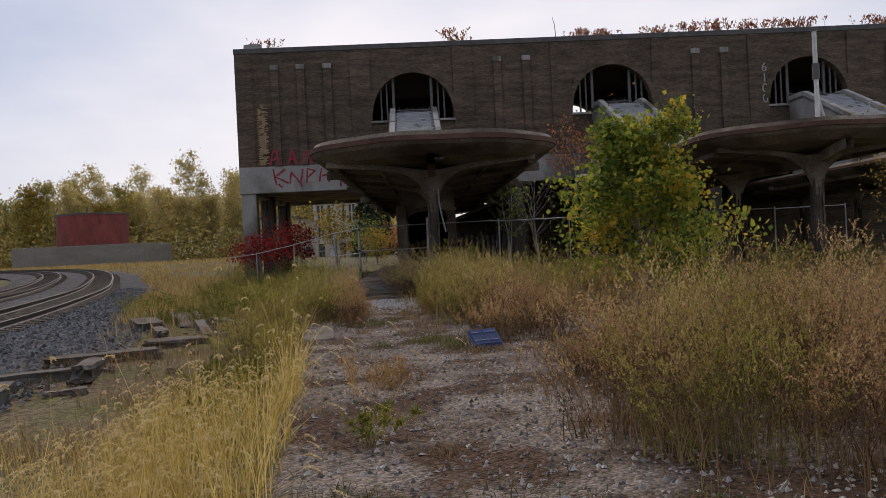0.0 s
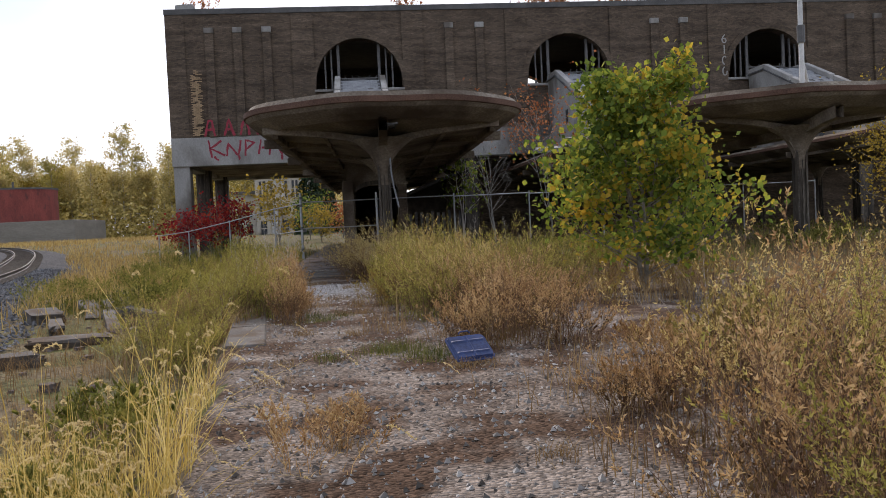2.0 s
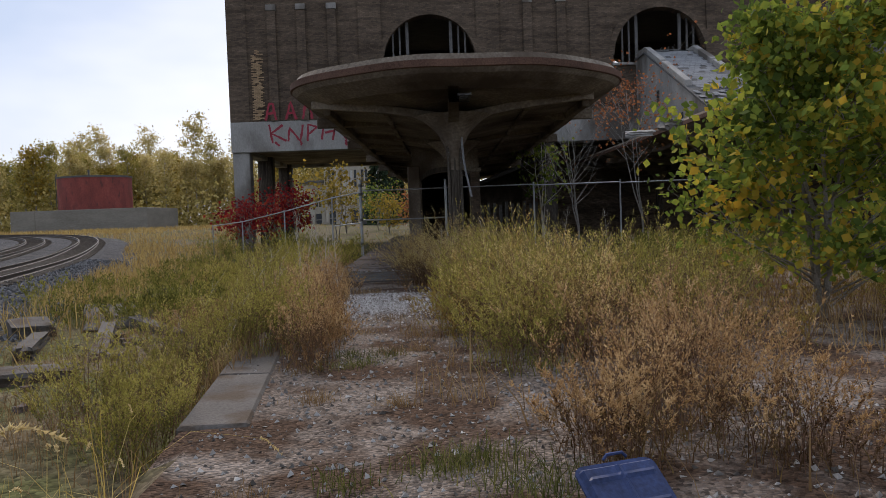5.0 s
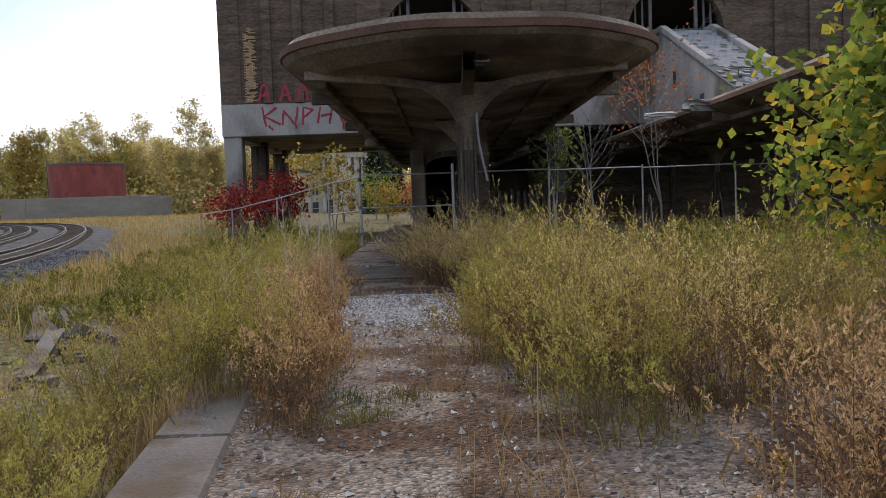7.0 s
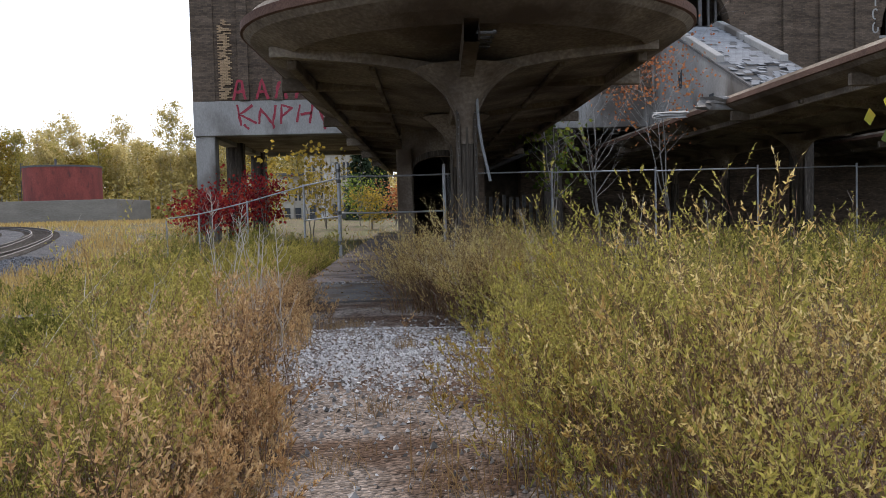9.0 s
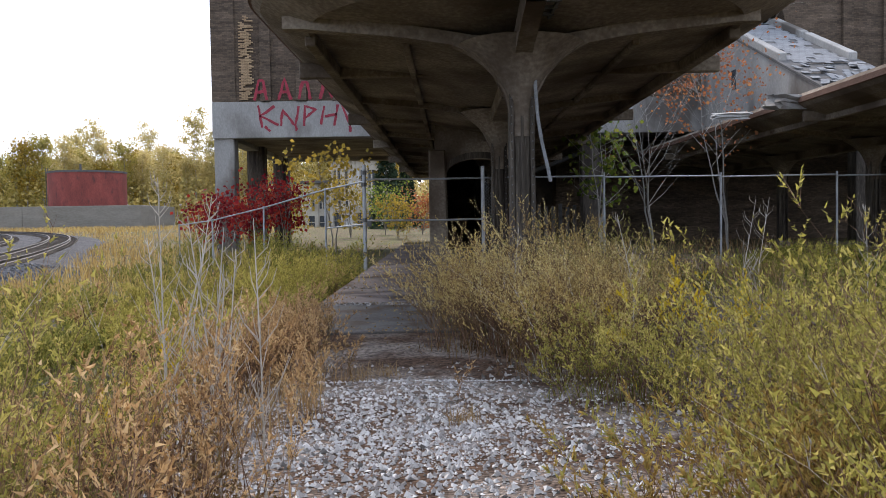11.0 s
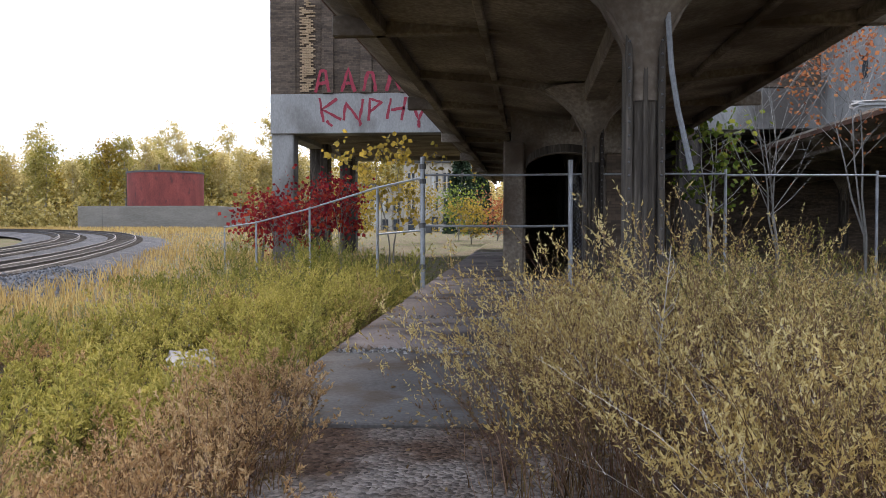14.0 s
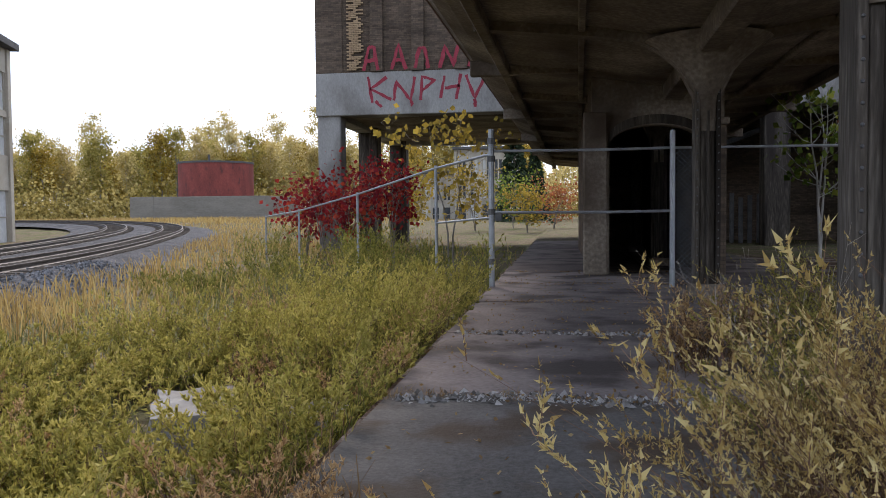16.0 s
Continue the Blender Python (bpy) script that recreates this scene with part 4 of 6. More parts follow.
# bushes that stand out one by one along the walk
s = Sheaf()
mounds(s, [(2.6, 7.2, 0.7, 1.2), (4.3, 7.2, 0.8, 1.2), (5.2, 8.4, 0.8, 1.05)], wind=(0.0, 0.0))
mounds(s, [(2.0, 14.7, 0.65, 1.12), (1.3, 15.4, 0.5, 1.25)])
mounds(s, [(0.35, 23.0, 0.6, 1.12), (0.95, 22.0, 0.6, 1.0), (1.0, 24.2, 0.8, 1.32), (0.3, 24.7, 0.5, 0.95), (1.7, 23.0, 0.6, 1.0)], per=140, wind=(-0.28, -0.1))
mounds(s, [(1.9, 24.9, 0.9, 1.2), (1.0, 25.8, 0.5, 0.75)], wind=(-0.25, -0.05))
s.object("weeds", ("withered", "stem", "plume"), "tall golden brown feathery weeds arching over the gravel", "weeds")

s = Sheaf()
mounds(s, [(2.3, 5.0, 0.5, 1.0), (3.8, 8.2, 0.6, 0.9), (2.9, 6.4, 0.5, 1.25)], wind=(0.0, 0.0))
mounds(s, [(0.95, 15.0, 0.55, 1.2), (1.55, 16.2, 0.75, 1.38), (1.55, 18.2, 0.6, 1.1), (2.5, 18.0, 0.9, 1.25), (0.75, 16.5, 0.4, 1.0)], wind=(-0.3, -0.1))
mounds(s, [(2.9, 15.6, 0.8, 1.25), (3.4, 17.4, 0.9, 1.15), (1.25, 14.2, 0.5, 0.95), (1.6, 17.3, 0.6, 1.25), (2.1, 19.9, 0.7, 0.75), (2.5, 20.7, 0.8, 0.85), (1.2, 20.9, 0.5, 0.7)])
mounds(s, [(-1.35, 15.5, 0.45, 0.9), (-1.3, 16.2, 0.4, 0.85), (-1.7, 17.6, 0.5, 1.2), (-2.3, 16.2, 0.6, 1.1), (-2.2, 18.9, 0.6, 1.0), (-2.5, 14.2, 0.5, 0.95), (-1.8, 13.2, 0.4, 0.8)], wind=(0.05, -0.05))
mounds(s, [(0.7, 26.6, 0.5, 0.55), (1.3, 27.6, 0.6, 0.75), (1.7, 29.5, 0.8, 0.9), (2.5, 26.6, 0.9, 1.2), (2.7, 28.6, 0.8, 1.1)], wind=(-0.25, -0.05))
mounds(s, [(-2.9, 24.3, 0.6, 0.8), (-2.5, 26.4, 0.55, 0.85), (-3.5, 30.2, 0.8, 0.95), (-2.7, 29.2, 0.6, 0.95), (-2.6, 31.6, 0.6, 1.05), (-3.9, 33.0, 0.9, 1.1), (-2.7, 33.8, 0.6, 1.0), (-4.4, 25.6, 0.7, 0.6), (-4.9, 30.6, 0.9, 0.85), (-2.5, 27.6, 0.5, 0.55), (-3.6, 26.2, 0.6, 0.5), (-4.6, 27.4, 0.6, 0.45), (-3.0, 25.2, 0.5, 0.55), (-5.6, 29.0, 0.8, 0.55), (-4.3, 28.9, 0.5, 0.55)], wind=(0.1, 0.0), leaf=(0.034, 0.0075))
s.object("weeds", ("green_weed", "stem", "green_plume"), "yellow green feathery weeds leaning over the path", "weeds")

s = Sheaf()
mounds(s, [(1.95, 5.6, 0.5, 1.1), (3.4, 5.8, 0.7, 1.2), (3.1, 4.4, 0.6, 1.0), (4.5, 5.2, 0.6, 1.1), (3.5, 7.0, 0.6, 1.15)], wind=(0.0, 0.0))
mounds(s, [(1.8, 11.9, 0.55, 1.0), (2.35, 11.3, 0.4, 0.7), (1.45, 11.35, 0.35, 0.62), (2.3, 12.9, 0.5, 0.85), (2.15, 8.2, 0.3, 0.42), (2.9, 9.0, 0.35, 0.42)], per=75, wind=(-0.05, -0.05))
mounds(s, [(-0.6, 14.5, 0.35, 1.0), (-0.95, 16.7, 0.45, 0.95), (-1.0, 18.1, 0.45, 0.95), (-0.75, 15.6, 0.3, 0.7)], per=75, wind=(0.0, 0.0))
mounds(s, [(-1.15, 22.0, 0.35, 0.7), (-1.6, 21.2, 0.4, 0.75), (-1.5, 23.2, 0.35, 0.6), (-1.75, 24.5, 0.35, 0.55), (-2.3, 22.8, 0.5, 0.75), (0.35, 28.6, 0.35, 0.55), (0.9, 30.2, 0.4, 0.6), (-3.4, 29.4, 0.4, 0.5), (-4.3, 26.6, 0.4, 0.42), (-2.25, 30.5, 0.25, 0.65), (-5.4, 27.6, 0.5, 0.5), (-2.3, 28.4, 0.3, 0.5), (-4.6, 32.2, 0.5, 0.7)], per=75, wind=(0.0, 0.0))
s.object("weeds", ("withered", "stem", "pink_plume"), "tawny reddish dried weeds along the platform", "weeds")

# the lower, even cover between them
s = Sheaf()
weeds(s, clumped(380, 1.6, 5.6, 2.6, 8.8, 0.5, off_path), 0.9, branches=13, leaves=10)
weeds(s, clumped(360, 0.6, 4.2, 12.8, 18.5, 0.7, off_path), 0.8, branches=13, leaves=10, wind=(-0.05, -0.05))
weeds(s, clumped(420, 0.5, 6.5, 17, 26, 0.9, off_path), 0.8, branches=11, leaves=10, wind=(-0.2, -0.12))
weeds(s, clumped(320, 5.0, 9.5, 2.6, 12.0, 0.8, off_path), 0.8, branches=9, leaves=6)
s.object("weeds", ("weed", "stem"), "dry golden brown weeds on the gravel", "weeds")

s = Sheaf()
weeds(s, clumped(60, -0.15, 0.35, 6.2, 8.4, 0.2, per=20), 0.38, branches=8, leaves=7, leaf=(0.026, 0.0055))
weeds(s, clumped(150, -1.3, -0.45, 12.8, 16.8, 0.35, off_path), 0.6, branches=10, leaves=9, leaf=(0.026, 0.0055))
weeds(s, clumped(420, -1.9, -0.6, 16.5, 23.5, 0.5, off_path), 0.5, branches=9, leaves=9, leaf=(0.026, 0.0055))
weeds(s, clumped(420, -6.5, -2.0, 20, 30, 0.7, on_bank), 0.45, branches=9, leaves=9, leaf=(0.026, 0.0055))
weeds(s, clumped(240, -2.8, -1.1, 21.5, 26.5, 0.5, off_path), 0.5, branches=9, leaves=9, leaf=(0.026, 0.0055))
weeds(s, clumped(200, 1.7, 5.0, 8.0, 12.4, 0.35), 0.32, branches=10, leaves=9, leaf=(0.026, 0.0055))
weeds(s, clumped(100, 0.2, 1.6, 27, 34, 0.4, off_path), 0.6, branches=8, leaves=4, leaf=(0.03, 0.004))
s.object("weeds", ("rust_weed", "rust_weed"), "reddish brown dried weeds in low tufts", "weeds")

s = Sheaf()
weeds(s, clumped(420, -3.6, -1.5, 11.0, 22, 0.5, on_bank), 0.8, branches=12, leaves=9)
weeds(s, clumped(200, 2.3, 6.5, 3, 9, 0.5, off_path), 1.0, branches=11, leaves=9, leaf=(0.04, 0.008), lean=0.12)
s.object("weeds", ("gold_weed", "stem"), "yellow green weeds in tufts", "weeds")

s = Sheaf()
weeds(s, clumped(700, -9.5, -2.2, 35.5, 46, 0.9, on_bank), 1.4, branches=8, leaves=5, leaf=(0.06, 0.012))
weeds(s, clumped(800, -9.0, -1.9, 21, 40, 0.7, on_bank), 0.75, branches=8, leaves=6, leaf=(0.046, 0.010))
weeds(s, clumped(700, 2.0, 10, 25.5, 35.5, 0.9, off_path), 0.95, branches=8, leaves=6, leaf=(0.046, 0.010))
weeds(s, clumped(650, 4.5, 18, 17, 36, 1.2, off_path), 0.8, branches=7, leaves=5, leaf=(0.08, 0.014))
weeds(s, clumped(300, -5.0, -1.9, 21.5, 28, 0.5, on_bank), 0.5, branches=9, leaves=8, leaf=(0.046, 0.010))
weeds(s, clumped(150, -2.0, -1.2, 8, 13, 0.4, on_bank), 0.5, branches=8, leaves=7, leaf=(0.05, 0.012))
weeds(s, clumped(16, 0.0, 0.25, 5.2, 5.9, 0.1), 0.32, branches=6, leaves=5, leaf=(0.05, 0.012))
s.object("weeds", ("green_weed", "green_weed"), "olive green leafy weeds on the bank and field", "weeds")

s = Sheaf()
for n, x0, x1, y0, y1, wind in ((80, 0.6, 5, 16, 27, (-0.5, -0.1)), (50, 1.8, 5, 4, 10, (-0.2, 0.0)), (50, -2.4, -0.6, 14, 20, (0.2, -0.1)), (70, 0.3, 2.6, 22, 30, (-0.6, -0.2))):
    weeds(s, clumped(n, x0, x1, y0, y1, 0.5, off_path, per=6), 1.3, lean=0.4, branches=5, leaves=2, leaf=(0.015, 0.003), wind=wind, start=0.3, stem_w=0.0036, spread=0.3)
s.object("dead_stems", ("dead_stem", "dead_stem"), "bleached dead stems leaning through the weeds", "dead stems")

s = Sheaf()
weeds(s, clumped(46, 1.5, 2.6, 20.6, 22.4, 0.3, off_path, per=12), 0.95, branches=9, leaves=16, leaf=(0.02, 0.006), start=0.72, spread=0.35)
weeds(s, clumped(30, -2.6, -2.0, 19.5, 23, 0.2, on_bank, per=8), 0.85, branches=9, leaves=16, leaf=(0.02, 0.006), start=0.72, spread=0.35)
s.object("goldenrod", ("flower", "green_weed"), "bright yellow goldenrod flowers among the weeds", "flowers")

# grasses
s = Sheaf()
def foxtails(n, x0, x1, y0, y1, tall, share, head):
    base = clumped(n, x0, x1, y0, y1, 0.3, lambda x, y: (x < edge_x(y) + 0.03) & (x > -4.6), per=60)
    height = tall * np.clip((base[:, 0] + 3.4) / 2.4, 0.32, 1.0) * np.clip(base[:, 5], 0.7, 1.1)
    tip, way = blades(s, base, height, 0.0032, 0.75, 1.5)
    pick = (rng.random(len(tip)) < share) & (tip[:, 2] > -0.1)
    seed_heads(s, tip[pick], way[pick], head, 1)


foxtails(3600, -2.4, -0.5, 2.4, 9.0, 1.25, 0.4, 0.075)
foxtails(4200, -4.4, -1.2, 2.2, 8.5, 0.9, 0.3, 0.06)
foxtails(500, -2.0, -0.8, 9.0, 11.0, 0.8, 0.25, 0.07)
s.object("foxtail_grass", ("foxtail", "seed"), "bright yellow foxtail grass with nodding seed heads", "grass")

s = Sheaf()
for n, x0, x1, y0, y1, hh in ((7000, -13, -7.0, 17, 36, 0.5), (9000, -26, -7, 34, 66, 0.55), (7000, -45, -16, 62, 100, 0.5), (9000, -75, -20, 98, 145, 0.6)):
    wide_w = 0.005 + 0.00022 * y1
    blades(s, clumped(n, x0, x1, y0, y1, 1.2 + y1 * 0.02, on_bank), hh, wide_w, 0.4)
s.object("straw_grass", ("straw",), "pale straw coloured grass along the railway", "grass")

s = Sheaf()
blades(s, clumped(5500, -4.4, -1.2, 7.0, 22, 0.6, on_bank), 0.34, 0.004, 0.7)
blades(s, clumped(1500, -6.5, -4.2, 11.0, 30, 0.4, on_bank), 0.25, 0.004, 0.7)
blades(s, clumped(5000, 1.3, 9, 2, 9.5, 0.8, off_path), 0.4, 0.004, 0.5)
blades(s, clumped(9000, 2.5, 16, 12.5, 34, 1.4, off_path), 0.5, 0.007, 0.5)
blades(s, clumped(2600, -1.7, 0.6, 13, 27, 0.3, off_path), 0.3, 0.004, 0.6)
blades(s, clumped(1500, -0.6, 1.5, 5, 13, 0.12), 0.12, 0.003, 0.7)
blades(s, clumped(1200, -1.0, 0.6, 13, 23, 0.15), 0.14, 0.003, 0.7)
blades(s, clumped(500, -1.9, 1.2, 26.5, 34, 0.1), 0.1, 0.003, 0.8)
blades(s, clumped(420, -1.9, 0.4, 27.38, 27.48, 0.06, per=30), 0.11, 0.003, 0.9)
blades(s, clumped(200, -1.9, 0.6, 30.42, 30.52, 0.06, per=30), 0.09, 0.003, 0.9)
blades(s, clumped(5000, 8, 40, 10, 52, 2.5), 0.6, 0.014, 0.5)
s.object("dry_grass", ("brown_grass",), "dead brown grass between the weeds", "grass")

s = Sheaf()
blades(s, clumped(1100, -0.1, 2.0, 3.6, 4.8, 0.25), 0.10, 0.005, 0.8)
blades(s, clumped(900, -0.3, 1.1, 10.6, 11.4, 0.2), 0.15, 0.004, 0.6)
blades(s, clumped(500, -0.4, 0.1, 14.4, 15.2, 0.15), 0.12, 0.004, 0.7)
blades(s, clumped(7000, -9, -1.8, 22, 44, 0.9, on_bank), 0.4, 0.006, 0.7)
blades(s, clumped(5500, -6.5, -1.6, 21.5, 30, 0.5, on_bank), 0.3, 0.005, 0.7)
blades(s, clumped(5000, 1.5, 12, 24, 36, 1.0, off_path), 0.5, 0.007, 0.5)
s.object("green_grass", ("green_grass",), "short green grass in tufts", "grass")


# ---- trees ----
def limb(sheaf, pts, r0, r1, mat, sides=5):
    pts = [Vector(p) for p in pts]
    verts, faces = [], []
    for i, p in enumerate(pts):
        d = (pts[min(i + 1, len(pts) - 1)] - pts[max(i - 1, 0)]).normalized()
        a = d.cross(Vector((0.31, 0.95, 0.1))).normalized()
        b = d.cross(a)
        r = r0 + (r1 - r0) * i / (len(pts) - 1)
        verts += [tuple(p + r * (math.cos(k * math.tau / sides) * a + math.sin(k * math.tau / sides) * b)) for k in range(sides)]
    for i in range(len(pts) - 1):
        faces += [(i * sides + k, i * sides + (k + 1) % sides, (i + 1) * sides + (k + 1) % sides, (i + 1) * sides + k) for k in range(sides)]
    sheaf.add(verts, faces, mat)


def tree(name, label, category, at, height, radius, low, bark, leaf, leaf_size, count, limbs=14, trunk=0.06, stems=1, seed=1, clump=0.16, group="", hang=0.0, rise=0.9, twigs=5, cone=0.0):
    """A tapered trunk with limbs and twigs, and leaves gathered round the twigs."""
    rr = random.Random(seed)
    wood, ends = Sheaf(), []
    for st in range(stems):
        lean = Vector((rr.uniform(-1, 1), rr.uniform(-1, 1), 0)) * (0.06 if stems == 1 else 0.42) * radius
        top_h = height * rr.uniform(0.86, 0.98)
        trunk_pts = [Vector((0, 0, -0.1)) + Vector((rr.uniform(-1, 1), rr.uniform(-1, 1), 0)) * 0.015 * height * (k > 0) + lean * (k / 6) ** 1.3 + Vector((0, 0, (top_h + 0.1) * k / 6)) for k in range(7)]
        limb(wood, trunk_pts, trunk, trunk * 0.15, 0, 7)
        for i in range(limbs):
            u = low + (0.97 - low) * ((i + rr.random()) / limbs)
            k = min(int(u * 6), 5)
            root = trunk_pts[k].lerp(trunk_pts[k + 1], u * 6 - k)
            az = i * 2.4 + rr.uniform(-0.5, 0.5)
            shape = math.sin(math.pi * min(1, max(0.08, (1 - (u - low) / (1 - low)) * 0.72 + 0.1))) ** 0.8
            shape = shape * (1 - cone) + cone * (1.05 - (u - low) / (1 - low))
            reach = radius * shape * rr.uniform(0.7, 1.15)
            tip = root + Vector((math.cos(az) * reach, math.sin(az) * reach, reach * rise * rr.uniform(0.5, 1.2)))
            mid = root.lerp(tip, 0.5) + Vector((rr.uniform(-1, 1), rr.uniform(-1, 1), -0.6)) * 0.12 * reach
            limb(wood, [root, mid, tip], trunk * 0.4 * (1 - u * 0.6), trunk * 0.08, 0, 4)
            for t in range(twigs):
                v = rr.uniform(0.3, 1.0)
                p = root.lerp(mid, v * 2) if v < 0.5 else mid.lerp(tip, v * 2 - 1)
                q = p + Vector((rr.uniform(-1, 1), rr.uniform(-1, 1), rr.uniform(-0.3, 1))) * 0.34 * reach
                limb(wood, [p, p.lerp(q, 0.5) + Vector((0, 0, 0.03 * reach)), q], trunk * 0.1, trunk * 0.03, 0, 3)
                ends += [p.lerp(q, 0.45), q, q]
            ends.append(tip)
        ends.append(trunk_pts[-1])
    top = thing(name, label, category, group)
    top.matrix_world = Matrix.Translation(at)
    ob = new("trunk", wood.mesh("trunk", (bark,)))
    ob.parent = top
    if count:
        crown = Sheaf()
        e = np.array([tuple(p) for p in ends])
        pts = e[rng.integers(0, len(e), count)] + rng.normal(0, clump * radius, (count, 3)) * np.array([1, 1, 0.8])
        pts[:, 2] = np.maximum(pts[:, 2], 0.1)
        way = rng.normal(0, 1, (count, 3)) + np.array([0, 0, -hang])
        size = leaf_size * rng.uniform(0.55, 1.3, count)
        crown.leaves(pts, way, size, size * 0.42, 0, 4 if leaf_size < 0.3 or count < 2000 else 3)
        ob = new("crown", crown.mesh("crown", (leaf,)))
        ob.parent = top
    return top


tree("poplar_sapling", "young poplar with green and yellow leaves among the weeds", "tree", (5.25, 16.9, -0.1), 4.15, 1.8, 0.04, "bark", "poplar_leaf", 0.115, 9500, limbs=16, trunk=0.04, stems=4, seed=3, clump=0.10, cone=0.95, rise=0.7, twigs=6)
tree("poplar_sapling", "yellowing poplar behind the parallel platform", "tree", (22.5, 33.5, -0.1), 5.6, 2.9, 0.1, "bark", "yellow_leaf", 0.13, 4500, limbs=12, trunk=0.06, stems=3, seed=5, clump=0.15)
for i, (x, y, h, r) in enumerate(((-7.0, 45.6, 2.5, 1.0), (-8.2, 47.5, 2.7, 1.1), (-9.4, 49.0, 2.3, 1.2), (-6.0, 47.4, 3.3, 0.8), (-7.4, 50.0, 3.3, 1.1))):
    tree("sumac_bush", "scarlet red sumac bush beside the fence", "bush", (x, y, -0.45), h, r, 0.45, "bark", "red_leaf", 0.15, 620, limbs=7, trunk=0.03, stems=4, seed=20 + i, clump=0.17, group="red sumac bushes", hang=0.8)
tree("sapling", "small tree with yellow green leaves by the gate", "tree", (-3.3, 41.5, -0.4), 4.1, 1.3, 0.45, "bark", "yellow_leaf", 0.16, 420, limbs=7, trunk=0.03, stems=2, seed=31, clump=0.15)
tree("sapling", "thin tree with yellow green drooping leaves behind the fence", "tree", (5.5, 43.0, -0.05), 4.9, 1.3, 0.35, "pale_bark", "green_leaf", 0.2, 420, limbs=8, trunk=0.04, stems=3, seed=33, clump=0.16, hang=1.2)
tree("bare_tree", "pale grey nearly bare sapling behind the fence", "tree", (6.65, 40.7, -0.05), 5.0, 1.9, 0.3, "grey_bark", "orange_leaf", 0.09, 60, limbs=10, trunk=0.034, stems=3, seed=36, clump=0.12, rise=1.4)
tree("bare_tree", "sparse tree with rusty orange leaves near the broken ledge", "tree", (10.2, 44.0, -0.05), 7.6, 2.6, 0.45, "grey_bark", "orange_leaf", 0.13, 900, limbs=9, trunk=0.04, stems=3, seed=39, clump=0.10, rise=1.2)
tree("bush", "yellow bush on the far side under the building", "bush", (8.5, 82.0, -0.2), 6.5, 3.0, 0.15, "bark", "yellow_leaf", 0.3, 900, limbs=9, trunk=0.06, stems=3, seed=41)
for i, (x, y, h, r, lf) in enumerate(((-8.0, 92, 5, 2.8, "yellow_leaf"), (-5.2, 100, 4.6, 2.6, "green_leaf"), (-11.5, 78, 4.2, 2.2, "yellow_leaf"), (-3.4, 88, 3.2, 2.0, "yellow_leaf"), (-1.4, 96, 3.6, 2.2, "orange_leaf"), (-13.5, 88, 6.0, 2.6, "yellow_leaf"))):
    tree("bush", "autumn coloured bush seen beneath the building", "bush", (x, y, -0.2), h, r, 0.15, "bark", lf, 0.24, 900, limbs=8, trunk=0.05, stems=3, seed=50 + i, group="far autumn bushes")


def conifer(x, y, h):
    top = thing("spruce_tree", "dark green spruce far behind the building", "tree", "far spruces", at=(x, y, 0))
    wood, needles = Sheaf(), Sheaf()
    limb(wood, [(0, 0, -0.2), (0, 0, h)], h * 0.02, 0.02, 0)
    ob = new("trunk", wood.mesh("trunk", ("bark",)))
    ob.parent = top
    n = 1600
    u = rng.uniform(0.08, 1, n)
    az = np.round(rng.uniform(0, 9, n)) * math.tau / 9 + u * 40
    r = h * 0.24 * (1 - u) * rng.uniform(0.25, 1, n) + 0.05
    p = np.stack([np.cos(az) * r, np.sin(az) * r, u * h - r * 0.35], -1)
    way = np.stack([np.cos(az), np.sin(az), -0.5 + rng.normal(0, 0.4, n)], -1)
    needles.leaves(p, way, np.full(n, h * 0.07), np.full(n, h * 0.018), 0)
    ob = new("crown", needles.mesh("crown", ("conifer",)))
    ob.parent = top


conifer(-6.6, 128, 12.5)
conifer(-4.2, 135, 10.0)

# the wood behind the railway
kinds = []
for i in range(6):
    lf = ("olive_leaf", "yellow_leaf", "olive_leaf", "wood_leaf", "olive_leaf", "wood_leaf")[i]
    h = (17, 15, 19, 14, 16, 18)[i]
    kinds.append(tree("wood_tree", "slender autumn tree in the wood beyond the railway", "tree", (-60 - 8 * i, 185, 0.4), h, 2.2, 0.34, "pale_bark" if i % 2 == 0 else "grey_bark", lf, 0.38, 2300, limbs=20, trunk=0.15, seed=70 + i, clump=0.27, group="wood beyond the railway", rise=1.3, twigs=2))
spots = random.Random(4)
for k in range(140):
    x = -190 + 183 * (k + spots.random()) / 140
    y = 176 + spots.uniform(0, 45) + max(0, (x + 60)) * 0.12 - 0.25 * max(0, -110 - x)
    src = kinds[(k * 5 + spots.randrange(3)) % 6]
    sc = spots.uniform(0.96, 1.24)
    m = Matrix.Translation((x, y, 0.3)) @ Matrix.Rotation(spots.uniform(0, 6.28), 4, "Z") @ Matrix.Diagonal((sc, sc, sc * spots.uniform(0.9, 1.1), 1))
    c = copy_thing(src, m)
for k in range(26):
    x = 8 + 120 * (k + spots.random()) / 26
    y = 150 + spots.uniform(0, 40)
    copy_thing(kinds[(k * 5) % 6], Matrix.Translation((x, y, 0.3)) @ Matrix.Rotation(spots.uniform(0, 6.28), 4, "Z") @ Matrix.Diagonal((0.45, 0.45, 0.33, 1)))
s = Sheaf()
n = 26000
x = rng.uniform(-230, 10, n)
y = rng.uniform(166, 185, n) + np.maximum(0, x + 60) * 0.1
z = 0.8 + np.abs(rng.normal(0, 3.4, n))
s.leaves(np.stack([x, y, z], -1), rng.normal(0, 1, (n, 3)), np.full(n, 0.8), np.full(n, 0.3), 0)
s.object("undergrowth", ("gold_weed",), "brown undergrowth at the edge of the wood", "undergrowth")

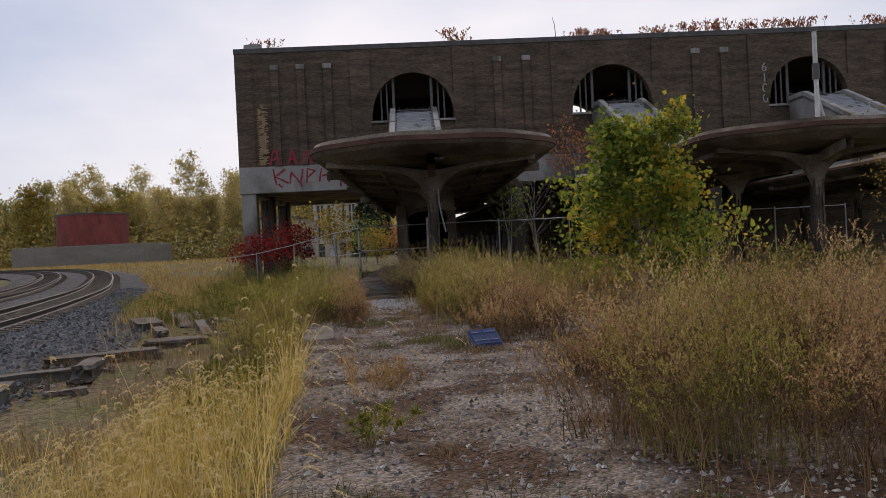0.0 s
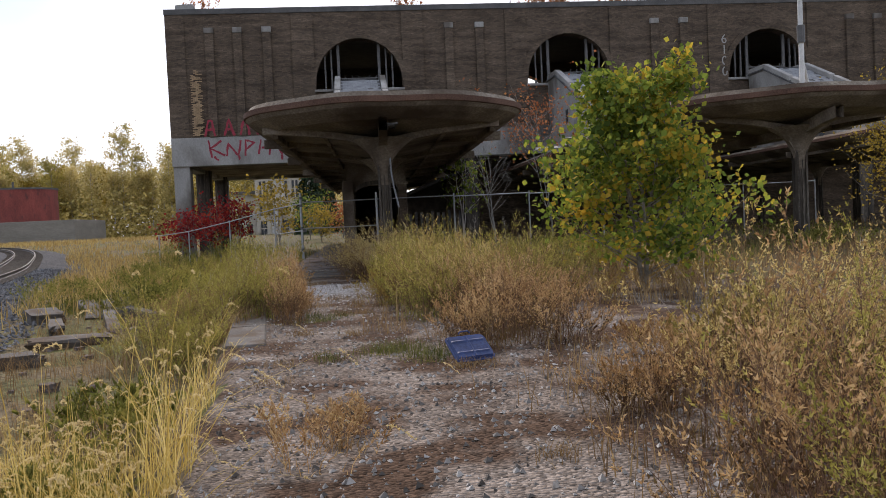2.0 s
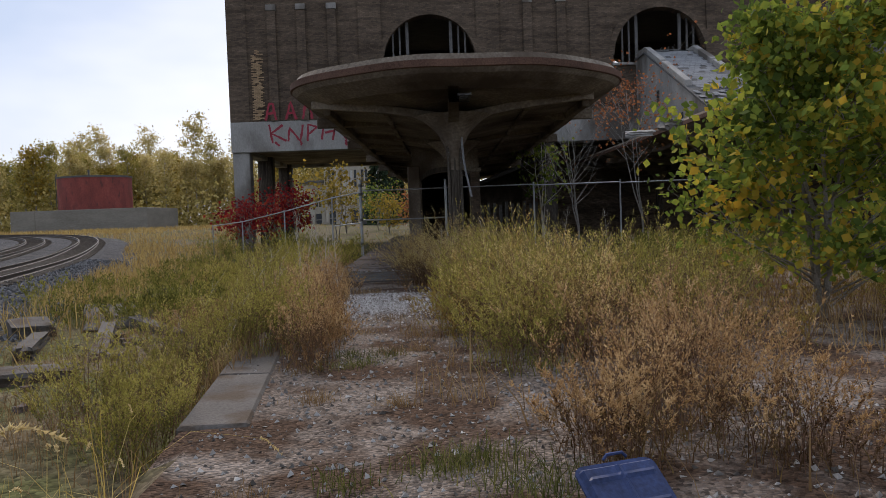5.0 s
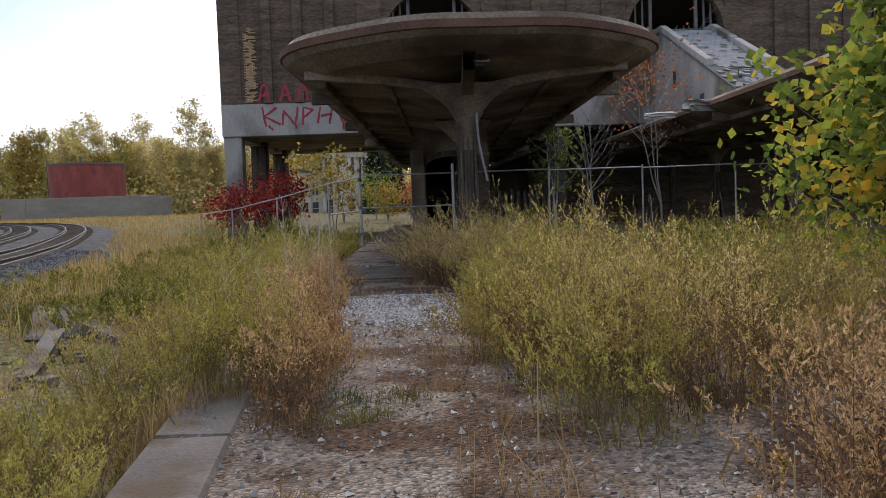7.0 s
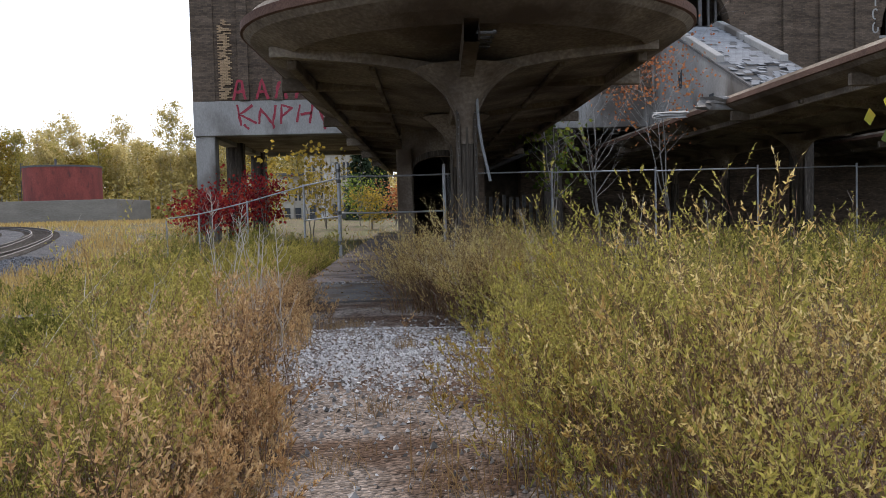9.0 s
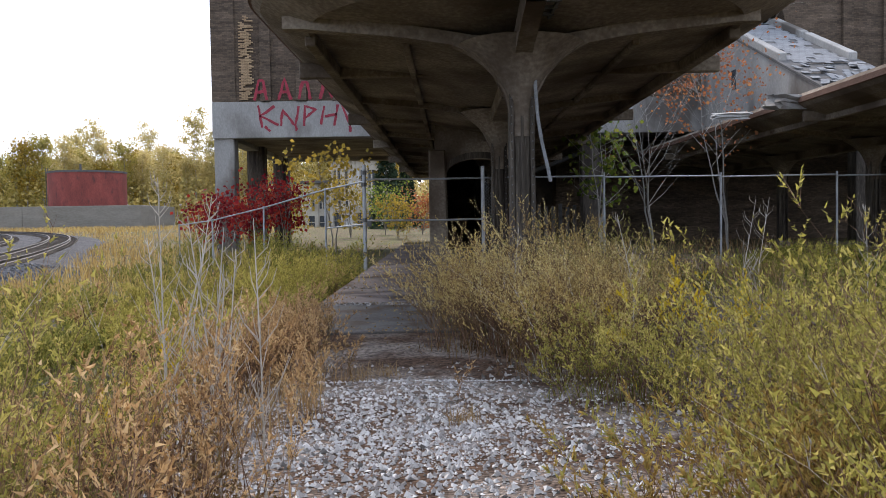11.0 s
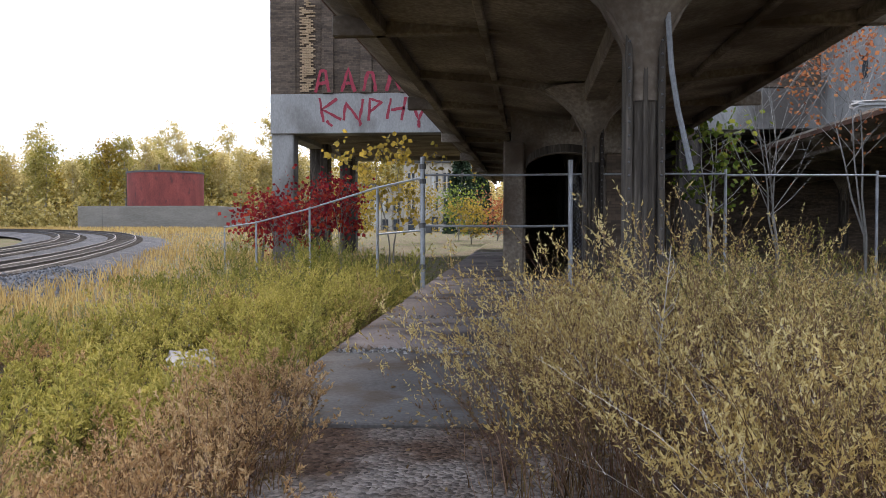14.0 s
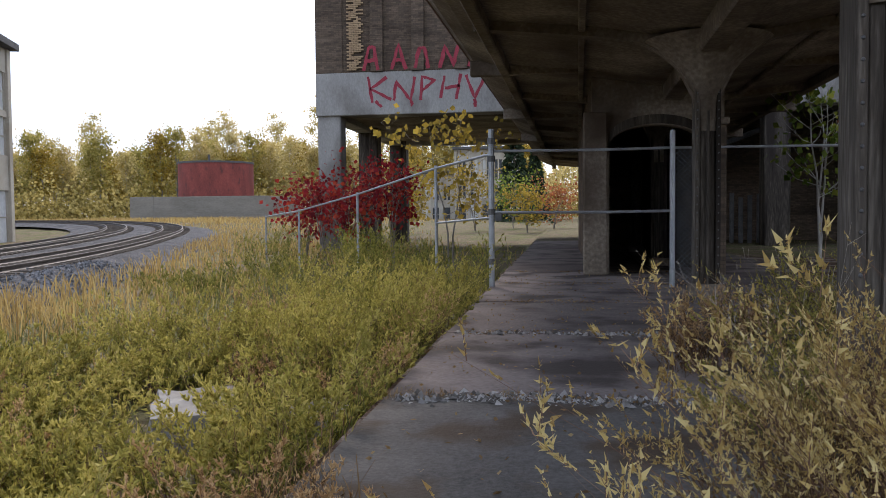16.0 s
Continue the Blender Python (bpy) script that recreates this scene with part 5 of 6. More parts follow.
s = Sheaf()
n = 90000
x = rng.uniform(-230, 6, n)
tall = 14 + 2.5 * np.sin(x * 0.31) + 2.0 * np.sin(x * 0.83 + 1) + 1.2 * np.sin(x * 2.1) + 1.0 * np.sin(x * 5.3)
y = rng.uniform(205, 232, n) + np.maximum(0, x + 60) * 0.1
z = 0.6 + tall * rng.random(n) ** 0.7
s.leaves(np.stack([x, y, z], -1), rng.normal(0, 1, (n, 3)), rng.uniform(0.5, 0.9, n), rng.uniform(0.2, 0.35, n), 0, 3)
for x in np.arange(-228, 6, 0.9):
    x = x + rng.normal(0, 0.4)
    y, h = rng.uniform(203, 230) + max(0, x + 60) * 0.1, rng.uniform(12, 18)
    limb(s, [(x, y, 0.3), (x + rng.normal(0, 0.4), y, h * 0.5), (x + rng.normal(0, 0.8), y, h)], 0.16, 0.04, 1, 3)
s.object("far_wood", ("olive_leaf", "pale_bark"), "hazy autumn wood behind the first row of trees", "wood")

# saplings on the roof's edge
s = Sheaf()
for x0, n, hh in ((-9.2, 14, 0.75), (3.6, 18, 0.9), (4.6, 10, 0.6), (12.8, 30, 0.5), (14.4, 30, 0.5), (18.2, 30, 0.5), (20.6, 30, 0.7), (22.6, 36, 0.8), (24.6, 30, 0.7), (27.0, 30, 0.8), (28.6, 30, 0.7), (34, 30, 0.7)):
    px = x0 + rng.normal(0, 0.5, n)
    base = np.stack([px, FY + 1.2 + rng.uniform(-0.2, 0.3, n), np.full(n, TOP - 0.75)], -1)
    weeds(s, base, hh + 0.9, branches=5, leaves=5, leaf=(0.12, 0.04), stem_w=0.012, start=0.55)
s.object("roof_weeds", ("orange_leaf", "dead_stem"), "reddish saplings growing along the roof's edge", "weeds")


# ---- stair housings that come down from the arches onto the canopies ----
def stair_housing(cx, label):
    top = thing("stair_housing", label, "stair housing", "sloping stair housings")
    w, slope, y_low, y_high = 1.5, 0.425, 42.5, FY - 0.25
    z_of = lambda y: min(9.32 + slope * (y - 51.5), 10.25)
    for s in (-1, 1):
        x0, x1 = sorted((cx + s * w, cx + s * (w - 0.3)))
        bm = bmesh.new()
        prof = [(y_low, 4.3), (y_high, 4.3), (y_high, z_of(y_high) - 0.15), (53.69, 10.1), (y_low, z_of(y_low) - 0.15)]
        a = [bm.verts.new((x0, y, z)) for y, z in prof]
        b = [bm.verts.new((x1, y, z)) for y, z in prof]
        bm.faces.new(a)
        bm.faces.new(b[::-1])
        for i in range(5):
            bm.faces.new((a[i], b[i], b[(i + 1) % 5], a[(i + 1) % 5]))
        wall = part("wall", bm, "concrete", top, "stained concrete side wall with small windows")
        for y in (51.3, 47.3):
            z = z_of(y) - 2.4
            part("window", boxes([(cx + s * (w + 0.004) - 0.03, cx + s * (w + 0.004) + 0.03, y - 0.22, y + 0.22, z, z + 0.85)]), "dark", wall, "small dark empty window")
        for ya, yb in ((46.6, 50.4), (50.7, 53.69), (53.7, y_high)):
            bm = boxes([(cx + s * (w - 0.14) - 0.17, cx + s * (w - 0.14) + 0.17, ya, yb, -0.2, 0.24)], 0.03)
            for v in bm.verts:
                v.co.z += z_of(v.co.y)
            part("parapet", bm, "concrete", top, "pale parapet coping")
    bm = boxes([(cx - w - 0.1, cx + w + 0.1, y_low - 0.3, 53.69, -0.148, -0.05), (cx - w - 0.1, cx + w + 0.1, 53.691, y_high, -0.148, -0.05)])
    for v in bm.verts:
        v.co.z += z_of(v.co.y)
    roof = part("roof", bm, "asphalt_roof", top, "sloping roof with slates falling off")
    tile = boxes([(-0.145, 0.145, -0.17, 0.17, 0.0, 0.025)], 0.004)
    me = bpy.data.meshes.new("slate")
    tile.to_mesh(me)
    tile.free()
    me.materials.append(M["slate"])
    rr = random.Random(int(cx * 10) + 3)
    tilt = math.atan(slope)
    for j in range(36):
        y = y_low - 0.1 + j * 0.365
        if y > y_high - 0.2:
            break
        for i in range(9):
            x = cx - w + 0.42 + i * 0.30 - (0.3 if y < 46.4 else 0) + 0.15 * (j % 2)
            loose = y < 46.4
            if x > cx + w + (0.1 if loose else -0.35) or rr.random() < (0.42 if loose else 0.06):
                continue
            ob = new("slate", me)
            ob.parent = roof
            ob.matrix_local = Matrix.Translation((x, y, z_of(y) - 0.045 + (rr.uniform(0, 0.1) if loose else 0.0))) @ Matrix.Rotation(rr.uniform(-0.5, 0.5) * (1 if loose else 0.05), 4, "Z") @ Matrix.Rotation((tilt if y < 53.6 else 0) + 0.03 + (rr.uniform(-0.25, 0.25) if loose else 0), 4, "X")


for c, words in zip(BAYS[:3], ("sloping concrete stair housing above the rounded canopy", "collapsing stair housing with a sloping slate roof", "stair housing leaning on the parallel canopy roof")):
    stair_housing(c, words)


def lump(name, label, category, at, size, mat, seed, turn=0.0, tilt=0.0, group="", flat=0.0):
    """A broken chunk: a cut block with uneven faces."""
    rr = random.Random(seed)
    bm = bmesh.new()
    bmesh.ops.create_cube(bm, size=1)
    bmesh.ops.subdivide_edges(bm, edges=bm.edges[:], cuts=3, use_grid_fill=True)
    for v in bm.verts:
        n = noise.noise(v.co * 2.3 + Vector((seed * 3.1, 0, 0)))
        v.co *= 1 + 0.28 * n * (1 - flat)
        v.co += Vector((rr.uniform(-1, 1), rr.uniform(-1, 1), rr.uniform(-1, 1))) * 0.035
    bmesh.ops.transform(bm, matrix=Matrix.Diagonal((*size, 1)), verts=bm.verts[:])
    ob = part(name, bm, mat)
    ob.matrix_world = Matrix.Translation(at) @ Matrix.Rotation(radians(turn), 4, "Z") @ Matrix.Rotation(radians(tilt), 4, "X")
    return tagged(ob, label, category, group)


lump("broken_slab", "broken pale concrete edge lying on the canopy", "concrete rubble", (11.0, 39.6, 4.62), (2.1, 0.9, 0.42), "concrete", 5, 8, 6)
lump("broken_slab", "broken pale concrete piece hanging at the eave", "concrete rubble", (9.7, 42.3, 4.58), (1.1, 0.7, 0.2), "concrete", 9, -12, 10)
lump("roof_block", "pale block on the roof corner", "roof block", (-9.9, FY + 1.0, TOP - 0.1), (1.1, 0.8, 1.1), "concrete", 3, 0, 0, "", 0.9)

mast = thing("mast", "weathered steel mast on the canopy roof", "mast")
part("pole", tube([(14.5, 27.7, 4.45), (14.5, 27.7, 8.05)], 0.085, 10, 0.075), "white", mast, "weathered whitish pole")
part("sleeve", tube([(14.5, 27.7, 6.4), (14.5, 27.7, 6.95)], 0.12, 10), "dark_steel", mast)
part("cap", tube([(14.5, 27.7, 8.05), (14.5, 27.7, 8.12)], 0.11, 10), "dark_steel", mast)
part("brace", tube([(14.56, 27.7, 5.7), (15.2, 28.3, 4.5)], 0.05, 8), "white", mast, "slanting brace")
whip = part("antenna", tube([(11.0, FY + 0.4, TOP - 0.02), (10.95, FY + 0.4, TOP + 0.9), (10.8, FY + 0.4, TOP + 1.5)], 0.03, 6, 0.015), "dark_steel")
tagged(whip, "thin bent antenna on the parapet", "antenna")

# downpipe and fittings on the first column
pipe = part("downpipe", tube([(1.33, 26.98, 3.4), (1.34, 26.95, 3.1), (1.36, 26.9, 2.7), (1.41, 26.87, 2.35), (1.49, 26.82, 1.95), (1.52, 26.8, 1.78)], 0.026, 8), "slate")
tagged(pipe, "pale bent downpipe hanging off a column", "pipe")
hanger = thing("lamp_hanger", "rusty steel lamp hanger under the canopy end", "hanger")
for dx in (-0.13, 0.13):
    part("strap", boxes([(1.36 + dx - 0.02, 1.36 + dx + 0.02, 25.25, 26.6, EAVE - 0.49, EAVE - 0.45)]), "dark_steel", hanger)
for y in (25.3, 25.65, 26.0, 26.35):
    part("rung", boxes([(1.2, 1.52, y - 0.03, y + 0.03, EAVE - 0.5, EAVE - 0.46)]), "dark_steel", hanger)

# blue lid on the gravel
lid = thing("plastic_lid", "weathered blue plastic bin lid lying in the grass", "lid")
bm = bmesh.new()
bmesh.ops.create_grid(bm, x_segments=24, y_segments=18, size=0.5)
for v in bm.verts:
    u, w = v.co.x * 2, v.co.y * 2
    edge = max(abs(u), abs(w))
    rib = 0.014 if (abs(abs(u) - 0.0) < 0.08 or abs(abs(w) - 0.45) < 0.06) and edge < 0.82 else 0
    v.co.z = 0.022 * (edge < 0.86) + rib * 0.6
    r = min(1.0, 1.02 / max(1e-3, (abs(u) ** 7 + abs(w) ** 7) ** (1 / 7)))
    v.co.x, v.co.y = v.co.x * 0.41 * r, v.co.y * 0.33 * r
bmesh.ops.solidify(bm, geom=bm.faces[:], thickness=0.008)
top = part("panel", bm, "blue", lid)
part("handle", tube([(-0.06, 0.16, 0.03), (-0.04, 0.175, 0.045), (0.04, 0.175, 0.045), (0.06, 0.16, 0.03)], 0.008, 6), "blue", lid)
lid.matrix_world = Matrix.Translation((1.27, 10.45, 0.12)) @ Matrix.Rotation(radians(20), 4, "Z") @ Matrix.Rotation(radians(36), 4, "X")

# loose slabs and stones on the left bank
for i, (x, y, z, sx, sy, sz, turn, tilt) in enumerate((
        (-5.4, 22.6, -0.12, 1.7, 2.6, 0.16, 22, 5), (-6.0, 26.4, -0.15, 1.3, 1.6, 0.16, 30, -4), (-4.6, 19.6, -0.28, 0.28, 3.4, 0.2, 18, 2),
        (-5.5, 19.2, -0.3, 0.3, 3.0, 0.2, 20, -2), (-4.3, 16.5, -0.3, 1.5, 0.5, 0.18, 12, 4), (-6.3, 20.8, -0.12, 0.8, 0.7, 0.3, 35, 10),
        (-4.9, 14.2, -0.32, 2.2, 0.42, 0.2, 28, 3), (-5.3, 12.2, -0.34, 1.8, 0.5, 0.2, 32, -2), (-3.6, 25.3, -0.32, 0.7, 0.55, 0.3, 10, 6), (-4.4, 29.2, -0.34, 1.1, 0.5, 0.25, 25, 3), (-4.95, 10.4, -0.3, 0.34, 2.4, 0.24, 12, 2), (-4.55, 12.7, -0.3, 0.34, 2.2, 0.24, 14, -3), (-5.9, 27.8, -0.15, 1.2, 1.9, 0.18, -10, 4), (-4.2, 20.8, -0.3, 0.3, 2.4, 0.18, 40, 3))):
    lump("concrete_slab", "broken grey concrete slab lying on the bank", "concrete rubble", (x, y, float(ground_z(x, y)) + sz * 0.32), (sx * 0.8, sy * 0.85, sz), "edge_slab", 30 + i, turn, tilt, "broken slabs on the bank", 0.45)
for i in range(60):
    rr = random.Random(400 + i)
    x, y = rr.uniform(-5.2, -2.3), rr.uniform(11, 27)
    d = rr.uniform(0.06, 0.2)
    lump("stone", "loose grey stone on the bank", "stone", (x, y, float(ground_z(x, y)) + d * 0.2), (d, d * rr.uniform(0.6, 1.3), d * 0.6), "slab", 500 + i, rr.uniform(0, 180), 0, "loose stones on the bank")

lump("boulder", "pale grey broken concrete boulder among the weeds", "concrete rubble", (-3.39, 27.75, -0.33), (0.7, 0.55, 0.4), "concrete", 77, 20, 8)
lump("boulder", "grey stone half hidden by the bank's weeds", "stone", (-2.5, 27.7, -0.3), (0.4, 0.35, 0.3), "concrete", 78, 50, 4)

# far-off buildings
def block_house(name, label, far, near, depth, height, base, wall_mat, bays, storeys):
    """A long building seen along its front: piers, window bays in storeys, a flat dark roof edge."""
    a, b = Vector((*far, 0)), Vector((*near, 0))
    length = (b - a).length
    top = thing(name, label, "building")
    d = (b - a).normalized()
    top.matrix_world = Matrix.Translation((*far, base)) @ Matrix.Rotation(math.atan2(d.y, d.x), 4, "Z")
    part("body", boxes([(0, length, -depth, -0.35, 0, height)]), wall_mat, top)
    part("roof", boxes([(-0.5, length + 0.5, -depth - 0.4, 0.55, height + 0.002, height + 0.45)], 0.03), "asphalt_roof", top, "dark flat roof edge")
    step = length / bays
    for i in range(bays + 1):
        x = i * step
        part("pier", boxes([(x - 0.28, x + 0.28, -0.348, 0.06, 0, height)], 0.02), wall_mat, top)
    for i in range(bays):
        x0, x1 = i * step + 0.30, (i + 1) * step - 0.30
        zs = [0.0] + [h for st in storeys for h in st] + [height]
        for z0, z1 in zip(zs[0::2], zs[1::2]):
            if z1 - z0 > 0.02:
                part("wall_panel", boxes([(x0, x1, -0.348, -0.06, z0, z1)]), wall_mat, top)
        for z0, z1 in storeys:
            n = 2 if z0 > 1 else 1
            wdt = (x1 - x0) / n
            for k in range(n):
                win = part("window", boxes([(x0 + k * wdt + 0.12, x0 + (k + 1) * wdt - 0.12, -0.34, -0.24, z0, z1)]), "dark" if (i + k) % 3 else "white", top)
                part("frame", boxes([(x0 + k * wdt, x0 + k * wdt + 0.12, -0.346, -0.16, z0, z1), (x0 + (k + 1) * wdt - 0.12, x0 + (k + 1) * wdt, -0.346, -0.16, z0, z1), (x0 + k * wdt + 0.12, x0 + (k + 1) * wdt - 0.12, -0.238, -0.18, (z0 + z1) / 2 - 0.05, (z0 + z1) / 2 + 0.05)]), wall_mat, win)
    return top


block_house("old_depot", "cream depot building with brown piers beside the track", (-35.4, 69.9), (-26.2, 41.5), 14, 12.3, -0.35, "cream", 8, [(0.02, 3.4), (5.6, 8.0), (8.4, 10.8)])
block_house("factory", "pale multi-storey factory far behind the station", (-7.5, 150), (-17.0, 150), 14, 11.2, 0.3, "cream", 5, [(0.02, 2.6), (3.6, 5.6), (6.6, 9.6)])
block_house("factory", "low pale factory wing with window bands", (-16.0, 152), (-27.0, 152), 14, 7.6, 0.3, "cream", 6, [(0.02, 2.2), (3.4, 5.6)])
screen = thing("wire_fence", "grey wire mesh fence beside the depot", "fence")
for i in range(10):
    x, y = -31.0 + 1.0 * i, 67.0 - 3.2 * i
    part("post", tube([(x, y, -0.4), (x, y, 2.0)], 0.05, 6), "steel", screen)
    if i < 9:
        part("panel", boxes([(-0.02, 0.02, -3.3, 0.0, -0.3, 1.85)]), "steel", screen)
        screen.children[-1].matrix_local = Matrix.Translation((x, y, 0)) @ Matrix.Rotation(math.atan2(1.0, 3.2), 4, "Z")

# picket fence and sloping shed roof beneath the building
shed = thing("platform_shed", "low dark shed roof sloping behind the columns", "shed")
bm = boxes([(3.0, 8.8, 58.9, 66.0, 0.0, 0.22)], 0.02)
for v in bm.verts:
    v.co.z += 2.9 + 0.38 * (v.co.x - 3.0)
part("roof", bm, "asphalt_roof", shed)
# Dark backing added behind the slats to block the bright sky between them.
bm = boxes([(3.1, 8.7, 64.5, 64.8, -0.5, 2.9)])
for v in bm.verts:
    if v.co.z > 0:
        v.co.z += 0.38 * (v.co.x - 3.0)
part("wall", bm, "sleeper", shed, "added dark backing that blocks the sky behind the slats")
for i in range(15):
    x = 3.2 + i * 0.38
    part("slat", boxes([(x - 0.09, x + 0.09, 59.0, 59.1, -0.1, 2.0 + 0.1 * math.sin(i * 2.3))]), "dark_steel", shed)

# graffiti: sprayed strokes on the beam, and a smaller row on the bricks above
def strokes(name, label, lines, x0, z0, sx, sz, y, width):
    """Sprayed letters, each stroke a thin raised layer of paint with a tapering, slightly wavering line."""
    top = thing(name, label, "graffiti")
    rr = random.Random(len(lines))
    for line in lines:
        pts = [Vector((x0 + a * sx, y, z0 + b * sz)) for a, b in line]
        fine = []
        for p, q in zip(pts, pts[1:]):
            fine += [p.lerp(q, k / 5) + Vector((rr.uniform(-1, 1), 0, rr.uniform(-1, 1))) * 0.02 for k in range(5)]
        fine.append(pts[-1])
        bm = bmesh.new()
        rows = []
        for k, p in enumerate(fine):
            d = (fine[min(k + 1, len(fine) - 1)] - fine[max(k - 1, 0)]).normalized()
            n = Vector((-d.z, 0, d.x)) * width * rr.uniform(0.4, 0.68)
            rows.append([bm.verts.new(v) for v in (p - n, p + n, p + n + Vector((0, 0.006, 0)), p - n + Vector((0, 0.006, 0)))])
        for r0, r1 in zip(rows, rows[1:]):
            for k in range(4):
                bm.faces.new((r0[k], r0[(k + 1) % 4], r1[(k + 1) % 4], r1[k]))
        bm.faces.new(rows[0][::-1])
        bm.faces.new(rows[-1])
        bmesh.ops.recalc_face_normals(bm, faces=bm.faces[:])
        part("stroke", bm, "red_paint", top)
    return top


LETTERS = [[(0, 1), (0.18, 0.05)], [(0.75, 0.95), (0.1, 0.55), (0.95, 0.15)], [(1.05, 0.1), (1.15, 0.8), (1.75, 0.1), (1.9, 0.95)], [(2.15, 0.1), (2.2, 0.95), (2.7, 0.8), (2.2, 0.45)],
           [(2.95, 0.15), (3.1, 0.95)], [(3.1, 0.5), (3.7, 0.6)], [(3.55, 0.1), (3.75, 1.0)], [(3.95, 0.95), (4.3, 0.1), (4.75, 1.0)], [(0.3, 0.1), (0.55, -0.12)], [(1.75, 0.1), (1.8, -0.1)], [(4.3, 0.1), (4.32, -0.2)]]
UPPER = [[(0, 0), (0.2, 1), (0.35, 1), (0.5, 0)], [(0.1, 0.4), (0.42, 0.45)], [(0.95, 0), (1.2, 1.05), (1.45, 0)], [(1.1, 0.4), (1.35, 0.4)], [(1.75, 0), (1.9, 0.9), (2.1, 0.9), (2.2, 0)], [(2.6, 0), (2.75, 0.95), (3.05, 0.1), (3.2, 0.95)], [(3.55, 0), (3.75, 0.9), (3.95, 0.3), (4.1, 0.95)]]
strokes("graffiti", "large red spray-painted letters on the concrete beam", LETTERS, -8.75, 5.95, 1.05, 1.15, FY - 0.095, 0.11)
strokes("graffiti", "faded red spray-painted marks on the brickwork", UPPER, -8.9, 7.35, 1.25, 0.95, FY - 0.212, 0.13)

for i, ch in enumerate("6100"):
    font = bpy.data.curves.new("sign_text", "FONT")
    font.body, font.size, font.extrude = ch, 0.85, 0.004
    ob = new("painted_number", font)
    ob.matrix_world = Matrix.Translation((25.05, FY - 0.135, 12.35 - 0.72 * i)) @ Matrix.Rotation(radians(90), 4, "X")
    font.materials.append(M["concrete"])
    tagged(ob, "faded white painted number on the brick pilaster", "painted number", "painted numbers on the wall")

# lone dead stalks
def stalk(x, y, h, seed):
    rr = random.Random(seed)
    top = thing("dead_stalk", "bleached dead weed stalk standing above the weeds", "dead stalk", "dead weed stalks", at=(x, y, float(ground_z(x, y))))
    pts = [Vector((0, 0, -0.05)), Vector((rr.uniform(-.05, .05), 0, h * 0.5)), Vector((rr.uniform(-.12, .12), rr.uniform(-.1, .1), h))]
    part("stem", tube(pts, 0.0055, 5, 0.0022), "dead_stem", top)
    for i in range(22):
        u = rr.uniform(0.25, 0.98)
        p = pts[1].lerp(pts[2], u * 2 - 1) if u > 0.5 else pts[0].lerp(pts[1], u * 2)
        az = rr.uniform(0, 6.28)
        q = p + Vector((math.cos(az), math.sin(az), 1.6)) * h * 0.13 * (1.25 - u)
        part("twig", tube([p, p.lerp(q, 0.5) + Vector((math.cos(az), math.sin(az), 0)) * 0.02, q], 0.0026, 3, 0.0012), "dead_stem", top)


for i, (x, y, h) in enumerate(((-1.12, 18.6, 1.3), (-1.0, 18.45, 1.25), (-0.88, 18.7, 1.28), (-1.05, 18.9, 1.15), (-1.25, 18.8, 1.2), (-0.95, 18.3, 1.05), (1.5, 22, 1.3), (2.6, 22.5, 1.4), (3.2, 23.5, 1.45), (3.9, 22.8, 1.35), (-1.5, 19.3, 1.5), (-1.42, 19.5, 1.4), (-1.46, 19.1, 1.2), (-1.5, 17.4, 0.9), (0.7, 23.6, 1.2))):
    stalk(x, y, h, 600 + i)

# loose bare tan bricks in a ragged strip near the corner
wall_strip = thing("brick_patch", "ragged strip of bare tan bricks on the wall", "brick patch")
brick = boxes([(-0.1, 0.1, -0.02, 0.02, -0.032, 0.032)], 0.004)
brick_me = bpy.data.meshes.new("brick")
brick.to_mesh(brick_me)
brick.free()
brick_me.materials.append(M["tan_brick"])
rr = random.Random(12)
for j in range(55):
    z = 7.42 + j * 0.075
    for i in range(3):
        if rr.random() < (0.9 if i < 2 else 0.5) and not (j > 50 and i == 0):
            ob = new("brick", brick_me)
            ob.parent = wall_strip
            ob.location = (-9.55 + i * 0.213 + (0.1 if j % 2 else 0), FY - 0.085, z)

# paving slabs of the platform, with open joints
paving = thing("platform_paving", "worn purplish concrete paving slabs of the platform", "paving", kind="structure")
rr = random.Random(8)
for j in range(12):
    y0 = 24.4 + j * 3.05
    for x0, x1 in ((-1.93, 1.25), (1.262, 4.3)):
        bm = boxes([(x0, x1, y0, y0 + 3.035, -0.1, 0.0)], 0.012)
        bmesh.ops.subdivide_edges(bm, edges=[e for e in bm.edges if e.calc_length() > 1], cuts=5, use_grid_fill=True)
        lift = rr.uniform(0.008, 0.024)
        for v in bm.verts:
            v.co.z += lift
            v.co.y += 0.03 * noise.noise(Vector((v.co.x * 2, v.co.y, j))) * (y0 < v.co.y - 0.02) * (v.co.y < y0 + 3.0)
        part("slab", bm, "edge_slab" if j == 0 else "slab", paving, "dark worn slab" if j == 0 else "")
for j in range(2):
    y0 = 12.4 + j * 1.85
    bm = boxes([(0.0, 0.5, 0, 1.83, -0.42, 0.0)], 0.03)
    for v in bm.verts:
        v.co.x += float(edge_x(y0 + v.co.y)) - 0.06
        v.co.y += y0
        v.co.z += 0.012 * rr.random() - 0.004
    part("slab", bm, "edge_slab", paving, "dark concrete edge slab")

